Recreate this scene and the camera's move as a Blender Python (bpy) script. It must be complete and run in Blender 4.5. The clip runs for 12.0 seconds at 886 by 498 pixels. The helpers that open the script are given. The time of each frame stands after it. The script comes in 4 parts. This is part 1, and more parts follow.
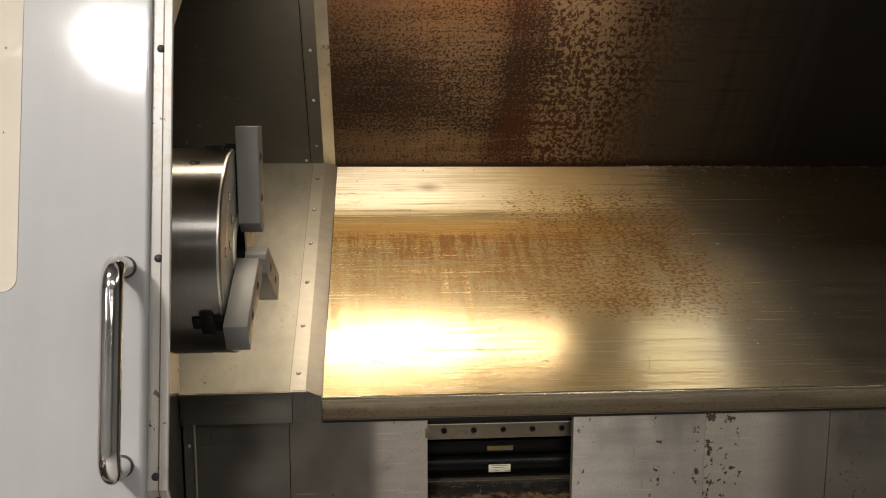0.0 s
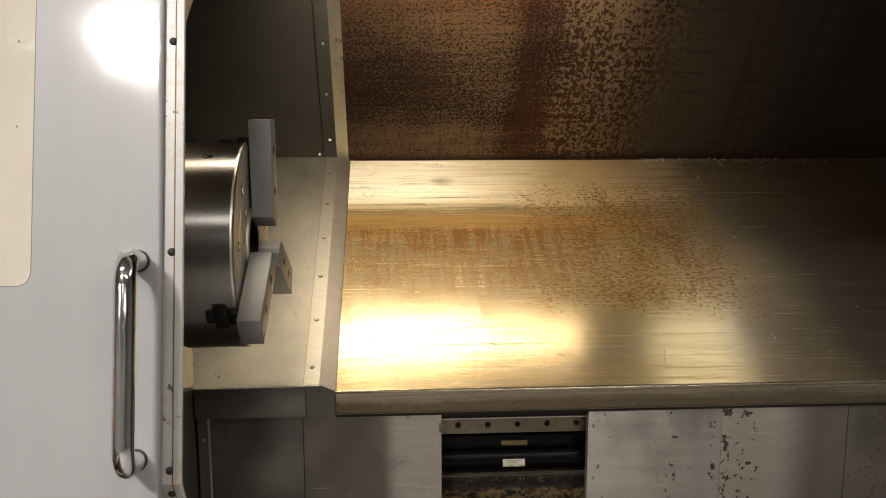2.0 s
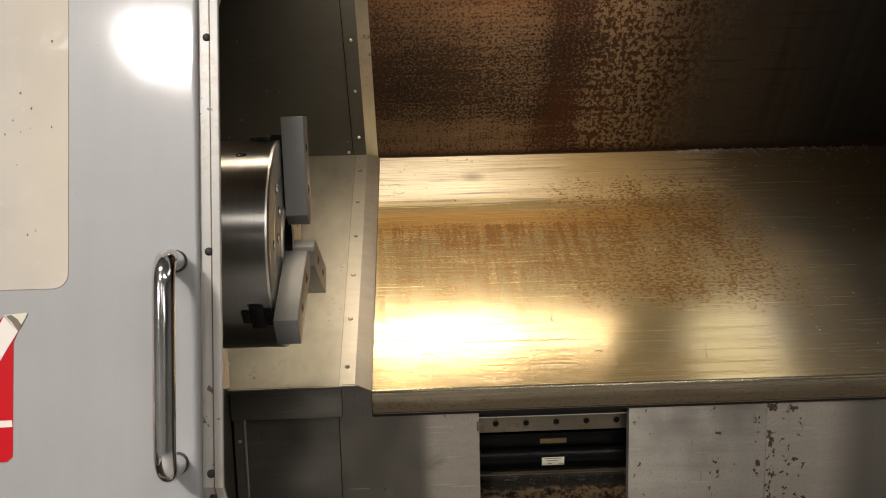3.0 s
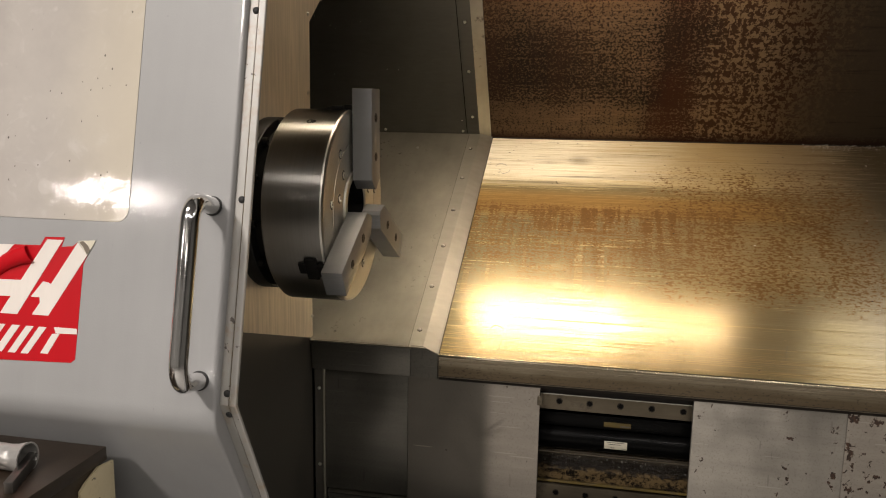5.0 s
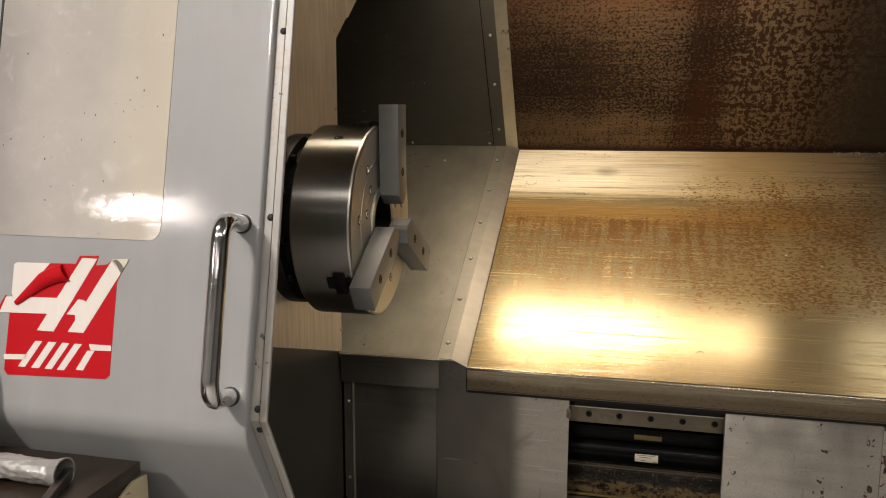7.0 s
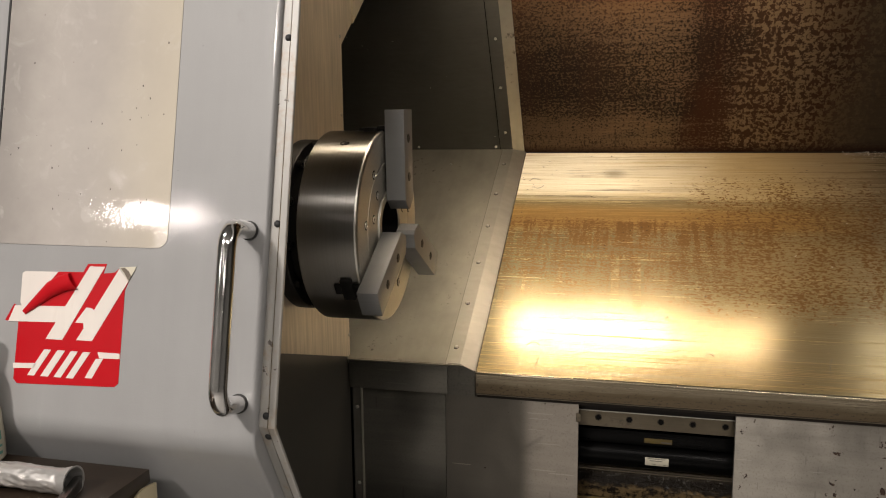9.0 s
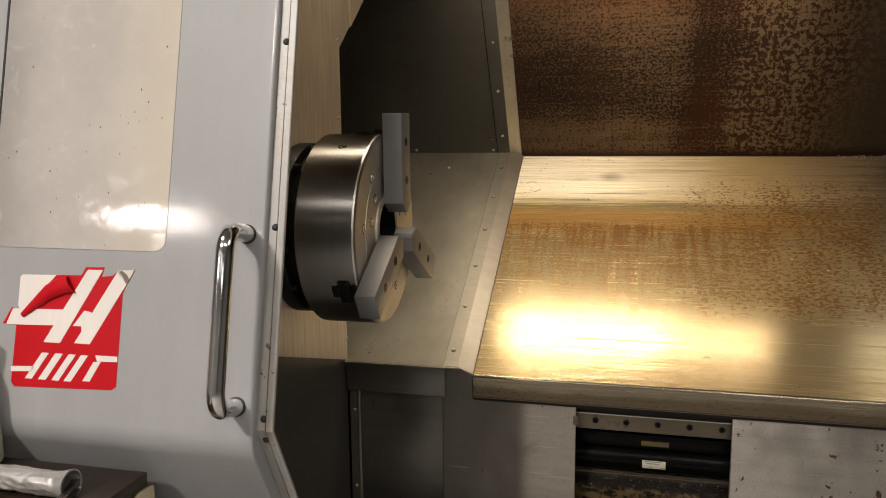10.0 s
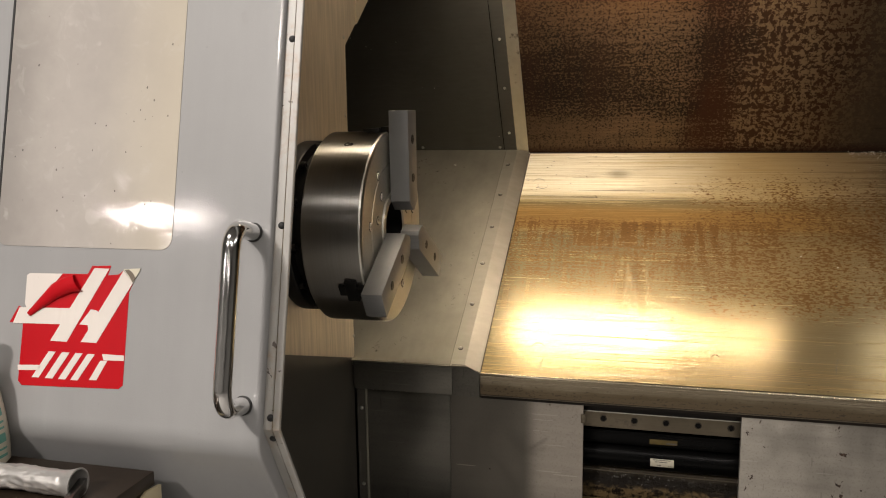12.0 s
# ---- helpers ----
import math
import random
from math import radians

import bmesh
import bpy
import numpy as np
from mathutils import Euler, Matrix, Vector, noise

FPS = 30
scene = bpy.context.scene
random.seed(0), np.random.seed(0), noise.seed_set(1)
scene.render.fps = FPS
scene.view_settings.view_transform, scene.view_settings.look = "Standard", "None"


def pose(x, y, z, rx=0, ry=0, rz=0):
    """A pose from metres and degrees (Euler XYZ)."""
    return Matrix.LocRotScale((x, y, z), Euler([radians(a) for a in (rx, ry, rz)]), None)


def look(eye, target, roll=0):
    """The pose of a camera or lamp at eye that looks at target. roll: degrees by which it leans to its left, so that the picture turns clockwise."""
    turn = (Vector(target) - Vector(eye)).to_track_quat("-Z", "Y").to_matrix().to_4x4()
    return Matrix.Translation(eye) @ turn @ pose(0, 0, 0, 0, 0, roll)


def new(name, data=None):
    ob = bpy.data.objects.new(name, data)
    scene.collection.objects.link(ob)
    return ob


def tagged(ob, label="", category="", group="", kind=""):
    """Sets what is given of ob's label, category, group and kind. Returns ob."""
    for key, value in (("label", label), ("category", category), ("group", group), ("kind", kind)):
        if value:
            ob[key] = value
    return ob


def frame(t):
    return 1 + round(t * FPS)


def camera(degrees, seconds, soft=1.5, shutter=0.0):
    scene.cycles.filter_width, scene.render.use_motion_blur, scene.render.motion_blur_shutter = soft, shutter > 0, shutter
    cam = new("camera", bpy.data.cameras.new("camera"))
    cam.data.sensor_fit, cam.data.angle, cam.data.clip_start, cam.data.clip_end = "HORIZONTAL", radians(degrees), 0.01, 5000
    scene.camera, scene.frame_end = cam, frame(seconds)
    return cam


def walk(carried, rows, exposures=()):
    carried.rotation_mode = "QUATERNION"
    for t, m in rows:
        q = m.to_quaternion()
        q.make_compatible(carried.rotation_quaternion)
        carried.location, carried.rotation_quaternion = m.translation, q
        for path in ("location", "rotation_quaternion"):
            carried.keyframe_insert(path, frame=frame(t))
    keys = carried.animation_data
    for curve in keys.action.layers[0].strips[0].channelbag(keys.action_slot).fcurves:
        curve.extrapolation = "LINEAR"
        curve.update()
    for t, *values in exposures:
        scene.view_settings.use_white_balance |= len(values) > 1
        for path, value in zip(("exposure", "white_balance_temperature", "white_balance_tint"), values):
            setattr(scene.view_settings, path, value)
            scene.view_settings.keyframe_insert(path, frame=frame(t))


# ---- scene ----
cam = camera(57.36, 12.0, soft=1.1)
# seconds, x, y, z, yaw, pitch, roll
PATH = [
    (0.0, 0.0, 0.0, 1.6, -4.312, -8.551, -0.153),
    (0.5, -0.0001, 0.0002, 1.5992, -4.202, -8.660, -0.180),
    (1.0, 0.0000, 0.0054, 1.5977, -3.890, -8.792, -0.102),
    (1.5, -0.0012, 0.0062, 1.5982, -3.623, -8.891, -0.025),
    (2.0, -0.0006, 0.0079, 1.5972, -3.412, -8.931, 0.084),
    (2.5, -0.0016, 0.0086, 1.5955, -2.800, -8.938, 0.479),
    (3.0, -0.0183, 0.0311, 1.5902, -1.852, -9.045, 1.370),
    (3.5, 0.0126, 0.0427, 1.5801, 1.951, -9.125, 0.812),
    (3.7, 0.0590, 0.0366, 1.5714, 5.063, -9.107, 0.089),
    (5.3, 0.2052, -0.0203, 1.5674, 12.2, -9.75, -0.85),
    (5.5, 0.2061, -0.0213, 1.5681, 12.548, -9.715, -0.748),
    (6.0, 0.2072, -0.0242, 1.5729, 13.251, -9.569, -0.526),
    (6.5, 0.2045, -0.022, 1.5717, 13.528, -9.212, -0.313),
    (7.0, 0.2049, -0.0192, 1.576, 13.757, -9.08, -0.069),
    (9.0, 0.2051, -0.0163, 1.5772, 14.213, -8.821, 0.565),
    (9.5, 0.2055, -0.018, 1.5775, 14.115, -8.655, 0.55),
    (10.0, 0.2061, -0.0192, 1.5788, 14.047, -8.639, 0.516),
    (10.5, 0.2034, -0.0183, 1.5787, 14.121, -8.722, 0.565),
    (11.0, 0.205, -0.016, 1.5771, 14.445, -8.95, 0.749),
    (11.5, 0.2027, -0.0156, 1.5773, 14.457, -8.954, 0.766),
    (12.0, 0.2038, -0.0138, 1.5784, 14.472, -8.813, 0.7),
]
# the camera closes a little as it turns to the bright door
EXPOSURES = [(0.0, 0.07, 6600, 12), (2.5, -0.02, 6600, 12), (5.3, -0.18, 6750, 14), (12.0, -0.18, 6750, 14)]
walk(cam, [(t, pose(x, y, z, 90 + pitch, roll, yaw)) for t, x, y, z, yaw, pitch, roll in PATH], EXPOSURES)

# ---- world and lights ----
world = bpy.data.worlds.new("World")
scene.world = world
world.use_nodes = True
world.node_tree.nodes["Background"].inputs[0].default_value = (0.9, 0.95, 1.0, 1)
world.node_tree.nodes["Background"].inputs[1].default_value = 0.04
scene.view_settings.exposure = 0.0


def area(name, m, sx, sy, power, colour, spread=180):
    d = bpy.data.lights.new(name, "AREA")
    d.shape, d.size, d.size_y, d.energy, d.color = "RECTANGLE", sx, sy, power, colour
    d.spread = radians(spread)
    ob = new(name, d)
    ob.matrix_world = m
    return ob


# ceiling fixtures of the workshop, over and behind the camera
SHOP = (1.0, 0.955, 0.895)
# the last one, at x 3.0, is a fill added to brighten the door's edge
for x, y, sx, sy, power in ((-1.20, -1.66, 0.25, 0.28, 132), (-1.05, -0.10, 0.9, 0.2, 25), (1.25, -1.35, 1.8, 0.12, 40), (-4.15, -4.40, 1.0, 0.35, 72), (-0.6, -4.4, 1.0, 0.35, 6), (2.0, -4.9, 2.4, 0.20, 26), (3.0, 0.3, 0.35, 1.0, 30)):
    area("shop_and_fill_light", pose(x, y, 3.28), sx, sy, power, SHOP)
# the machine's own lamps: a warm tube and a weaker cool one under the roof, close to the back panel
for x, sx, sy, power in ((0.02, 0.46, 0.065, 2.25), (0.33, 0.46, 0.045, 1.05)):
    area("work_lamp", look((x, 1.765, 1.985), (x, 1.765 + 0.37, 1.985 - 0.85)), sx, sy, power, (1.0, 0.845, 0.66), 118)
# an extra lamp set over the chuck and guard, away from the back panel
area("work_lamp", look((-0.16, 1.42, 2.16), (-0.18, 1.46, 1.2)), 0.30, 0.08, 1.0, (1.0, 0.88, 0.68), 110)
area("work_lamp", look((0.92, 1.765, 1.985), (0.60, 1.72, 1.10)), 0.66, 0.25, 0.27, (0.98, 0.95, 0.88), 90)

# ---- helpers of this scene ----
SLOPE = 31.814  # the bed's sheet metal rises to the back by this angle
BED = Matrix.Translation((0, 2.161, 1.498)) @ pose(0, 0, 0, SLOPE)  # x, up the slope, out of the sheet
DOOR = Matrix.Translation((0, 0, 1.6)) @ pose(0, 0, 0, -13) @ Matrix.Translation((0, 0, -1.6))  # the door leans back


def part(name, bm, mat, parent=None, label="", m=None, sharp=35):
    me = bpy.data.meshes.new(name)
    bmesh.ops.recalc_face_normals(bm, faces=bm.faces)
    bm.to_mesh(me)
    bm.free()
    me.materials.append(mat)
    me.polygons.foreach_set("use_smooth", [True] * len(me.polygons))
    me.set_sharp_from_angle(angle=radians(sharp))
    ob = new(name, me)
    ob.parent = parent
    if m is not None:
        ob.matrix_basis = m
    if label:
        ob["label"] = label
    return ob


def thing(name, label, category, m=None, group="", kind=""):
    ob = new(name)
    ob.empty_display_size = 0.05
    if m is not None:
        ob.matrix_world = m
    return tagged(ob, label, category, group, kind)


def box(lo, hi, bevel=0.0, bm=None, seg=2):
    bm = bm or bmesh.new()
    got = bmesh.ops.create_cube(bm, size=1)["verts"]
    for v in got:
        for i in range(3):
            v.co[i] = lo[i] if v.co[i] < 0 else hi[i]
    if bevel:
        edges = {e for v in got for e in v.link_edges}
        bmesh.ops.bevel(bm, geom=list(edges), offset=bevel, segments=seg, affect="EDGES", profile=0.5)
    return bm


def prism(pts, x0, x1, bm=None, bevel=0.0, axis=0):
    """A polygon in the two other axes, drawn out along axis."""
    bm = bm or bmesh.new()
    order = [(1, 2), (0, 2), (0, 1)][axis]
    ends = []
    for x in (x0, x1):
        ring = []
        for p in pts:
            c = [0, 0, 0]
            c[axis], c[order[0]], c[order[1]] = x, p[0], p[1]
            ring.append(bm.verts.new(c))
        ends.append(ring)
    n = len(pts)
    bm.faces.new(ends[0])
    bm.faces.new(ends[1][::-1])
    for i in range(n):
        bm.faces.new((ends[0][i], ends[0][(i + 1) % n], ends[1][(i + 1) % n], ends[1][i]))
    if bevel:
        bmesh.ops.bevel(bm, geom=list(bm.edges), offset=bevel, segments=2, affect="EDGES", profile=0.5)
    return bm


def lathe(profile, seg=96, axis=0, bm=None, centre=(0, 0, 0)):
    """A profile of (along, radius) turned round an axis; ends close on radius 0."""
    bm = bm or bmesh.new()
    rings = []
    for a, r in profile:
        ring = []
        for k in range(seg if r > 1e-6 else 1):
            w = 2 * math.pi * k / seg
            c = [0, 0, 0]
            c[axis], c[(axis + 1) % 3], c[(axis + 2) % 3] = a, r * math.cos(w), r * math.sin(w)
            ring.append(bm.verts.new(Vector(c) + Vector(centre)))
        rings.append(ring)
    for a, b in zip(rings, rings[1:]):
        for k in range(seg):
            q = [a[k % len(a)], a[(k + 1) % len(a)], b[(k + 1) % len(b)], b[k % len(b)]]
            q = list(dict.fromkeys(q))
            if len(q) > 2:
                bm.faces.new(q)
    return bm


def sweep(path, r, seg=24, bm=None):
    """A round bar along a path of points."""
    bm = bm or bmesh.new()
    path = [Vector(p) for p in path]
    rings = []
    side = None
    for i, p in enumerate(path):
        d = (path[min(i + 1, len(path) - 1)] - path[max(i - 1, 0)]).normalized()
        if side is None:
            side = d.orthogonal().normalized()
        side = (side - d * side.dot(d)).normalized()
        up = d.cross(side)
        rr = r[i] if isinstance(r, (list, tuple)) else r
        rings.append([bm.verts.new(p + rr * (math.cos(w) * side + math.sin(w) * up)) for w in (2 * math.pi * k / seg for k in range(seg))])
    for a, b in zip(rings, rings[1:]):
        for k in range(seg):
            bm.faces.new((a[k], a[(k + 1) % seg], b[(k + 1) % seg], b[k]))
    bm.faces.new(rings[0])
    bm.faces.new(rings[-1][::-1])
    return bm


def dome(r, h, seg=16, rings=4):
    """A rivet head on the plane z = 0, rising along z."""
    prof = [(h * math.sin(math.pi / 2 * i / rings), r * math.cos(math.pi / 2 * i / rings)) for i in range(rings + 1)]
    prof[-1] = (h, 0)
    return lathe([(-0.001, r)] + prof, seg, 2)


def rounded(x0, x1, z0, z1, r, n=6):
    """Outline of a rectangle with round corners."""
    pts = []
    for cx, cz, a in ((x1 - r, z1 - r, 0), (x0 + r, z1 - r, 90), (x0 + r, z0 + r, 180), (x1 - r, z0 + r, 270)):
        for i in range(n + 1):
            w = radians(a + 90 * i / n)
            pts.append((cx + r * math.cos(w), cz + r * math.sin(w)))
    return pts


# ---- materials ----
def material(name):
    m = bpy.data.materials.new(name)
    m.use_nodes = True
    return m, m.node_tree.nodes, m.node_tree.links, m.node_tree.nodes["Principled BSDF"]


def ramp(nodes, links, source, stops):
    r = nodes.new("ShaderNodeValToRGB")
    while len(r.color_ramp.elements) < len(stops):
        r.color_ramp.elements.new(0.5)
    for e, (p, c) in zip(r.color_ramp.elements, stops):
        e.position, e.color = p, (c if len(c) == 4 else (*c, 1))
    links.new(source, r.inputs[0])
    return r.outputs[0]


def grey(v):
    return (v, v, v)


def coords(nodes, links, scale=(1, 1, 1), loc=(0, 0, 0), rot=(0, 0, 0)):
    tc = nodes.new("ShaderNodeTexCoord")
    mp = nodes.new("ShaderNodeMapping")
    mp.inputs["Scale"].default_value, mp.inputs["Location"].default_value = scale, loc
    mp.inputs["Rotation"].default_value = rot
    links.new(tc.outputs["Object"], mp.inputs[0])
    return mp.outputs[0]


def noise_tex(nodes, links, vec, scale, detail=4, rough=0.55, dist=0.0):
    n = nodes.new("ShaderNodeTexNoise")
    n.inputs["Scale"].default_value, n.inputs["Detail"].default_value = scale, detail
    n.inputs["Roughness"].default_value, n.inputs["Distortion"].default_value = rough, dist
    links.new(vec, n.inputs["Vector"])
    return n.outputs["Fac"]


def math_node(nodes, links, op, a, b=None, c=None, clamp=False):
    m = nodes.new("ShaderNodeMath")
    m.operation, m.use_clamp = op, clamp
    for i, v in enumerate((a, b, c)):
        if v is None:
            continue
        if isinstance(v, (int, float)):
            m.inputs[i].default_value = v
        else:
            links.new(v, m.inputs[i])
    return m.outputs[0]


def mix_colour(nodes, links, fac, a, b, mode="MIX"):
    m = nodes.new("ShaderNodeMix")
    m.data_type, m.blend_type = "RGBA", mode
    for i, v in ((0, fac), (6, a), (7, b)):
        if isinstance(v, (int, float)):
            m.inputs[i].default_value = v
        elif isinstance(v, tuple):
            m.inputs[i].default_value = (*v, 1)
        else:
            links.new(v, m.inputs[i])
    return m.outputs[2]


def bump(nodes, links, bsdf, height, strength, distance=0.001):
    b = nodes.new("ShaderNodeBump")
    b.inputs["Strength"].default_value, b.inputs["Distance"].default_value = strength, distance
    links.new(height, b.inputs["Height"])
    links.new(b.outputs[0], bsdf.inputs["Normal"])


def worn_metal(name, base, rough, streak=(3, 160, 160), metal=1.0, vary=0.12, dirt=0.0, bump_by=0.1, rust=0.0, spec=0.5, grain_by=0.25):
    """Sheet or machined metal: fine grain along one axis, larger stains, specks of dirt or rust."""
    m, n, l, b = material(name)
    grain = noise_tex(n, l, coords(n, l, streak), 4, 3)
    stain = noise_tex(n, l, coords(n, l), 6, 5, 0.6)
    speck = noise_tex(n, l, coords(n, l), 60, 4, 0.7)
    lo, hi = tuple(c * (1 - vary) for c in base), tuple(min(1, c * (1 + vary)) for c in base)
    col = ramp(n, l, stain, [(0.3, lo), (0.7, hi)])
    col = mix_colour(n, l, grain_by, col, ramp(n, l, grain, [(0.3, tuple(c * 0.75 for c in base)), (0.7, tuple(min(1, c * 1.2) for c in base))]))
    b.inputs["Metallic"].default_value = metal
    b.inputs["Specular IOR Level"].default_value = spec
    if dirt:
        mask = ramp(n, l, math_node(n, l, "ADD", math_node(n, l, "MULTIPLY", speck, 0.6), math_node(n, l, "MULTIPLY", stain, 0.4)), [(0.60 - dirt, grey(0)), (0.68 - dirt * 0.5, grey(1))])
        col = mix_colour(n, l, mask, col, (0.06, 0.045, 0.03))
        l.new(math_node(n, l, "MULTIPLY", math_node(n, l, "SUBTRACT", 1.0, mask), metal), b.inputs["Metallic"])
    if rust:
        rm = ramp(n, l, noise_tex(n, l, coords(n, l), 22, 5, 0.65, 0.4), [(0.66 - rust, grey(0)), (0.69 - rust, grey(1))])
        col = mix_colour(n, l, rm, col, (0.13, 0.055, 0.025))
        l.new(math_node(n, l, "MULTIPLY", math_node(n, l, "SUBTRACT", 1.0, rm), metal), b.inputs["Metallic"])
    l.new(col, b.inputs["Base Color"])
    rr = math_node(n, l, "ADD", math_node(n, l, "MULTIPLY", grain, 0.12), math_node(n, l, "ADD", math_node(n, l, "MULTIPLY", stain, 0.16), rough - 0.14))
    l.new(rr, b.inputs["Roughness"])
    if bump_by:
        bump(n, l, b, grain, bump_by, 0.0005)
    return m


def step(n, l, v, a, b, lo=0.0, hi=1.0):
    """Smooth step of v from a to b."""
    m = n.new("ShaderNodeMapRange")
    m.interpolation_type = "SMOOTHSTEP"
    l.new(v, m.inputs[0])
    for i, x in zip((1, 2, 3, 4), (a, b, lo, hi) if a < b else (b, a, hi, lo)):
        m.inputs[i].default_value = x
    return m.outputs[0]


def axes(n, l):
    tc, sp = n.new("ShaderNodeTexCoord"), n.new("ShaderNodeSeparateXYZ")
    l.new(tc.outputs["Object"], sp.inputs[0])
    return sp.outputs


def turned(name, tint, rough):
    """Turned steel: fine grooves round the x axis that draw highlights out along it."""
    m, n, l, b = material(name)
    M = lambda op, *a: math_node(n, l, op, *a)
    groove = noise_tex(n, l, coords(n, l, (420, 2, 2)), 1, 3, 0.6)
    stain = noise_tex(n, l, coords(n, l), 9, 4, 0.6)
    l.new(ramp(n, l, M("ADD", M("MULTIPLY", groove, 0.4), M("MULTIPLY", stain, 0.6)), [(0.3, tuple(c * 0.86 for c in tint)), (0.7, tuple(c * 1.1 for c in tint))]), b.inputs["Base Color"])
    b.inputs["Metallic"].default_value = 1.0
    l.new(M("ADD", rough - 0.06, M("MULTIPLY", M("ADD", groove, stain), 0.06)), b.inputs["Roughness"])
    t = n.new("ShaderNodeTangent")
    t.direction_type, t.axis = "RADIAL", "X"
    l.new(t.outputs[0], b.inputs["Tangent"])
    b.inputs["Anisotropic"].default_value, b.inputs["Anisotropic Rotation"].default_value = 0.98, 0.25
    return m


def dots(n, l, vec, scale, radius, share):
    """Separate round specks: a share of the cells, each with one speck of that radius (in cells)."""
    v = n.new("ShaderNodeTexVoronoi")
    v.inputs["Scale"].default_value = scale
    l.new(vec, v.inputs["Vector"])
    sep = n.new("ShaderNodeSeparateColor")
    l.new(v.outputs["Color"], sep.inputs[0])
    size = math_node(n, l, "MULTIPLY", math_node(n, l, "ADD", sep.outputs[1], 0.35), radius)
    near = math_node(n, l, "LESS_THAN", v.outputs["Distance"], size)
    return math_node(n, l, "MULTIPLY", near, math_node(n, l, "LESS_THAN", sep.outputs[0], share))


def bed_metal():
    """Brushed stainless with a golden film, rust dashes in wiped rows, drips and a spotted far zone."""
    m, n, l, b = material("rust_stained_stainless")
    M = lambda op, *a: math_node(n, l, op, *a)
    N = lambda sx, sy, detail=3, rough=0.6: noise_tex(n, l, coords(n, l, (sx, sy, 1)), 1, detail, rough)
    S = lambda v, lo, hi: step(n, l, v, lo, hi)
    x, s, _ = axes(n, l)
    brush = noise_tex(n, l, coords(n, l, (4, 620, 40)), 1, 4, 0.6)
    hairline = N(2.6, 420, 4, 0.7)
    wide = noise_tex(n, l, coords(n, l, (1.2, 16, 4)), 1, 4, 0.6)
    cloud = noise_tex(n, l, coords(n, l), 7, 4, 0.6)
    column = N(62, 5, 3)
    block = N(17, 7, 3)
    dash = M("ADD", M("MULTIPLY", N(150, 330, 3, 0.65), 0.72), M("MULTIPLY", N(330, 480, 2), 0.28))
    worm = M("ADD", M("MULTIPLY", N(95, 175, 3, 0.6), 0.75), M("MULTIPLY", N(240, 380, 2), 0.25))
    xw = M("ADD", x, M("MULTIPLY", M("SUBTRACT", cloud, 0.5), 0.16))
    sw = M("ADD", s, M("MULTIPLY", M("SUBTRACT", cloud, 0.5), 0.06))
    sl = M("ADD", s, M("MULTIPLY", M("SUBTRACT", wide, 0.5), 0.035))
    near = S(xw, 0.80, 0.50)
    # a smooth brown tide band under the scoured strip
    tide = M("MULTIPLY", M("MULTIPLY", S(sl, -0.200, -0.258), S(M("ADD", s, M("MULTIPLY", M("SUBTRACT", column, 0.5), 0.03)), -0.350, -0.300)), near)
    # wiped blocks just under the tide line, then dashes that thin out down the slope
    blocks = M("MULTIPLY", M("MULTIPLY", M("MULTIPLY", S(s, -0.284, -0.296), S(s, -0.385, -0.360)), S(M("ADD", M("MULTIPLY", column, 0.55), M("MULTIPLY", block, 0.45)), 0.47, 0.58)), S(xw, 0.55, 0.35))
    low = M("ADD", sw, M("MULTIPLY", M("SUBTRACT", column, 0.5), -0.16))
    left = M("MULTIPLY", M("MULTIPLY", S(s, -0.262, -0.30), S(low, -0.63, -0.44)), S(xw, 0.56, 0.34))
    rows = N(9, 150, 3, 0.65)
    density = M("ADD", M("ADD", M("MULTIPLY", left, 0.125), M("MULTIPLY", M("SUBTRACT", rows, 0.5), 0.34)), M("ADD", M("MULTIPLY", blocks, 0.07), M("MULTIPLY", M("SUBTRACT", column, 0.5), 0.30)))
    mask_l = M("MULTIPLY", S(M("ADD", dash, density), 0.610, 0.630), S(left, 0.0, 0.22))
    # the spotted zone towards the far end, its border slanting away down the slope
    slant = M("ADD", xw, M("MULTIPLY", s, 0.22))
    right = M("MULTIPLY", M("MULTIPLY", S(xw, 0.20, 0.50), S(slant, 0.77, 0.60)), M("MULTIPLY", S(sw, -0.06, -0.24), S(sw, -0.64, -0.50)))
    mask_r = M("MULTIPLY", S(M("ADD", worm, M("ADD", M("MULTIPLY", right, 0.080), M("ADD", M("MULTIPLY", M("SUBTRACT", rows, 0.5), 0.10), M("MULTIPLY", M("SUBTRACT", block, 0.5), 0.22)))), 0.585, 0.605), S(right, 0.0, 0.25))
    drip = None
    for x0, s0, w, top in ((0.142, -0.565, 0.009, -0.40), (0.189, -0.592, 0.009, -0.40), (0.02, -0.50, 0.004, -0.40), (-0.055, -0.56, 0.004, -0.44), (-0.100, -0.60, 0.007, -0.47), (0.31, -0.535, 0.003, -0.46), (0.55, -0.565, 0.004, -0.46)):
        across_x = M("ABSOLUTE", M("SUBTRACT", M("ADD", x, M("MULTIPLY", s, 0.03)), x0 + 0.03 * s0))
        edge = M("ADD", M("MULTIPLY", S(across_x, w, w * 0.75), 0.55), M("MULTIPLY", S(M("ABSOLUTE", M("SUBTRACT", across_x, w * 0.75)), w * 0.3, 0.0), 0.45))
        d = M("MULTIPLY", edge, M("MULTIPLY", S(s, s0, s0 + 0.008), S(s, top, top - 0.07)))
        drip = d if drip is None else M("MAXIMUM", drip, d)
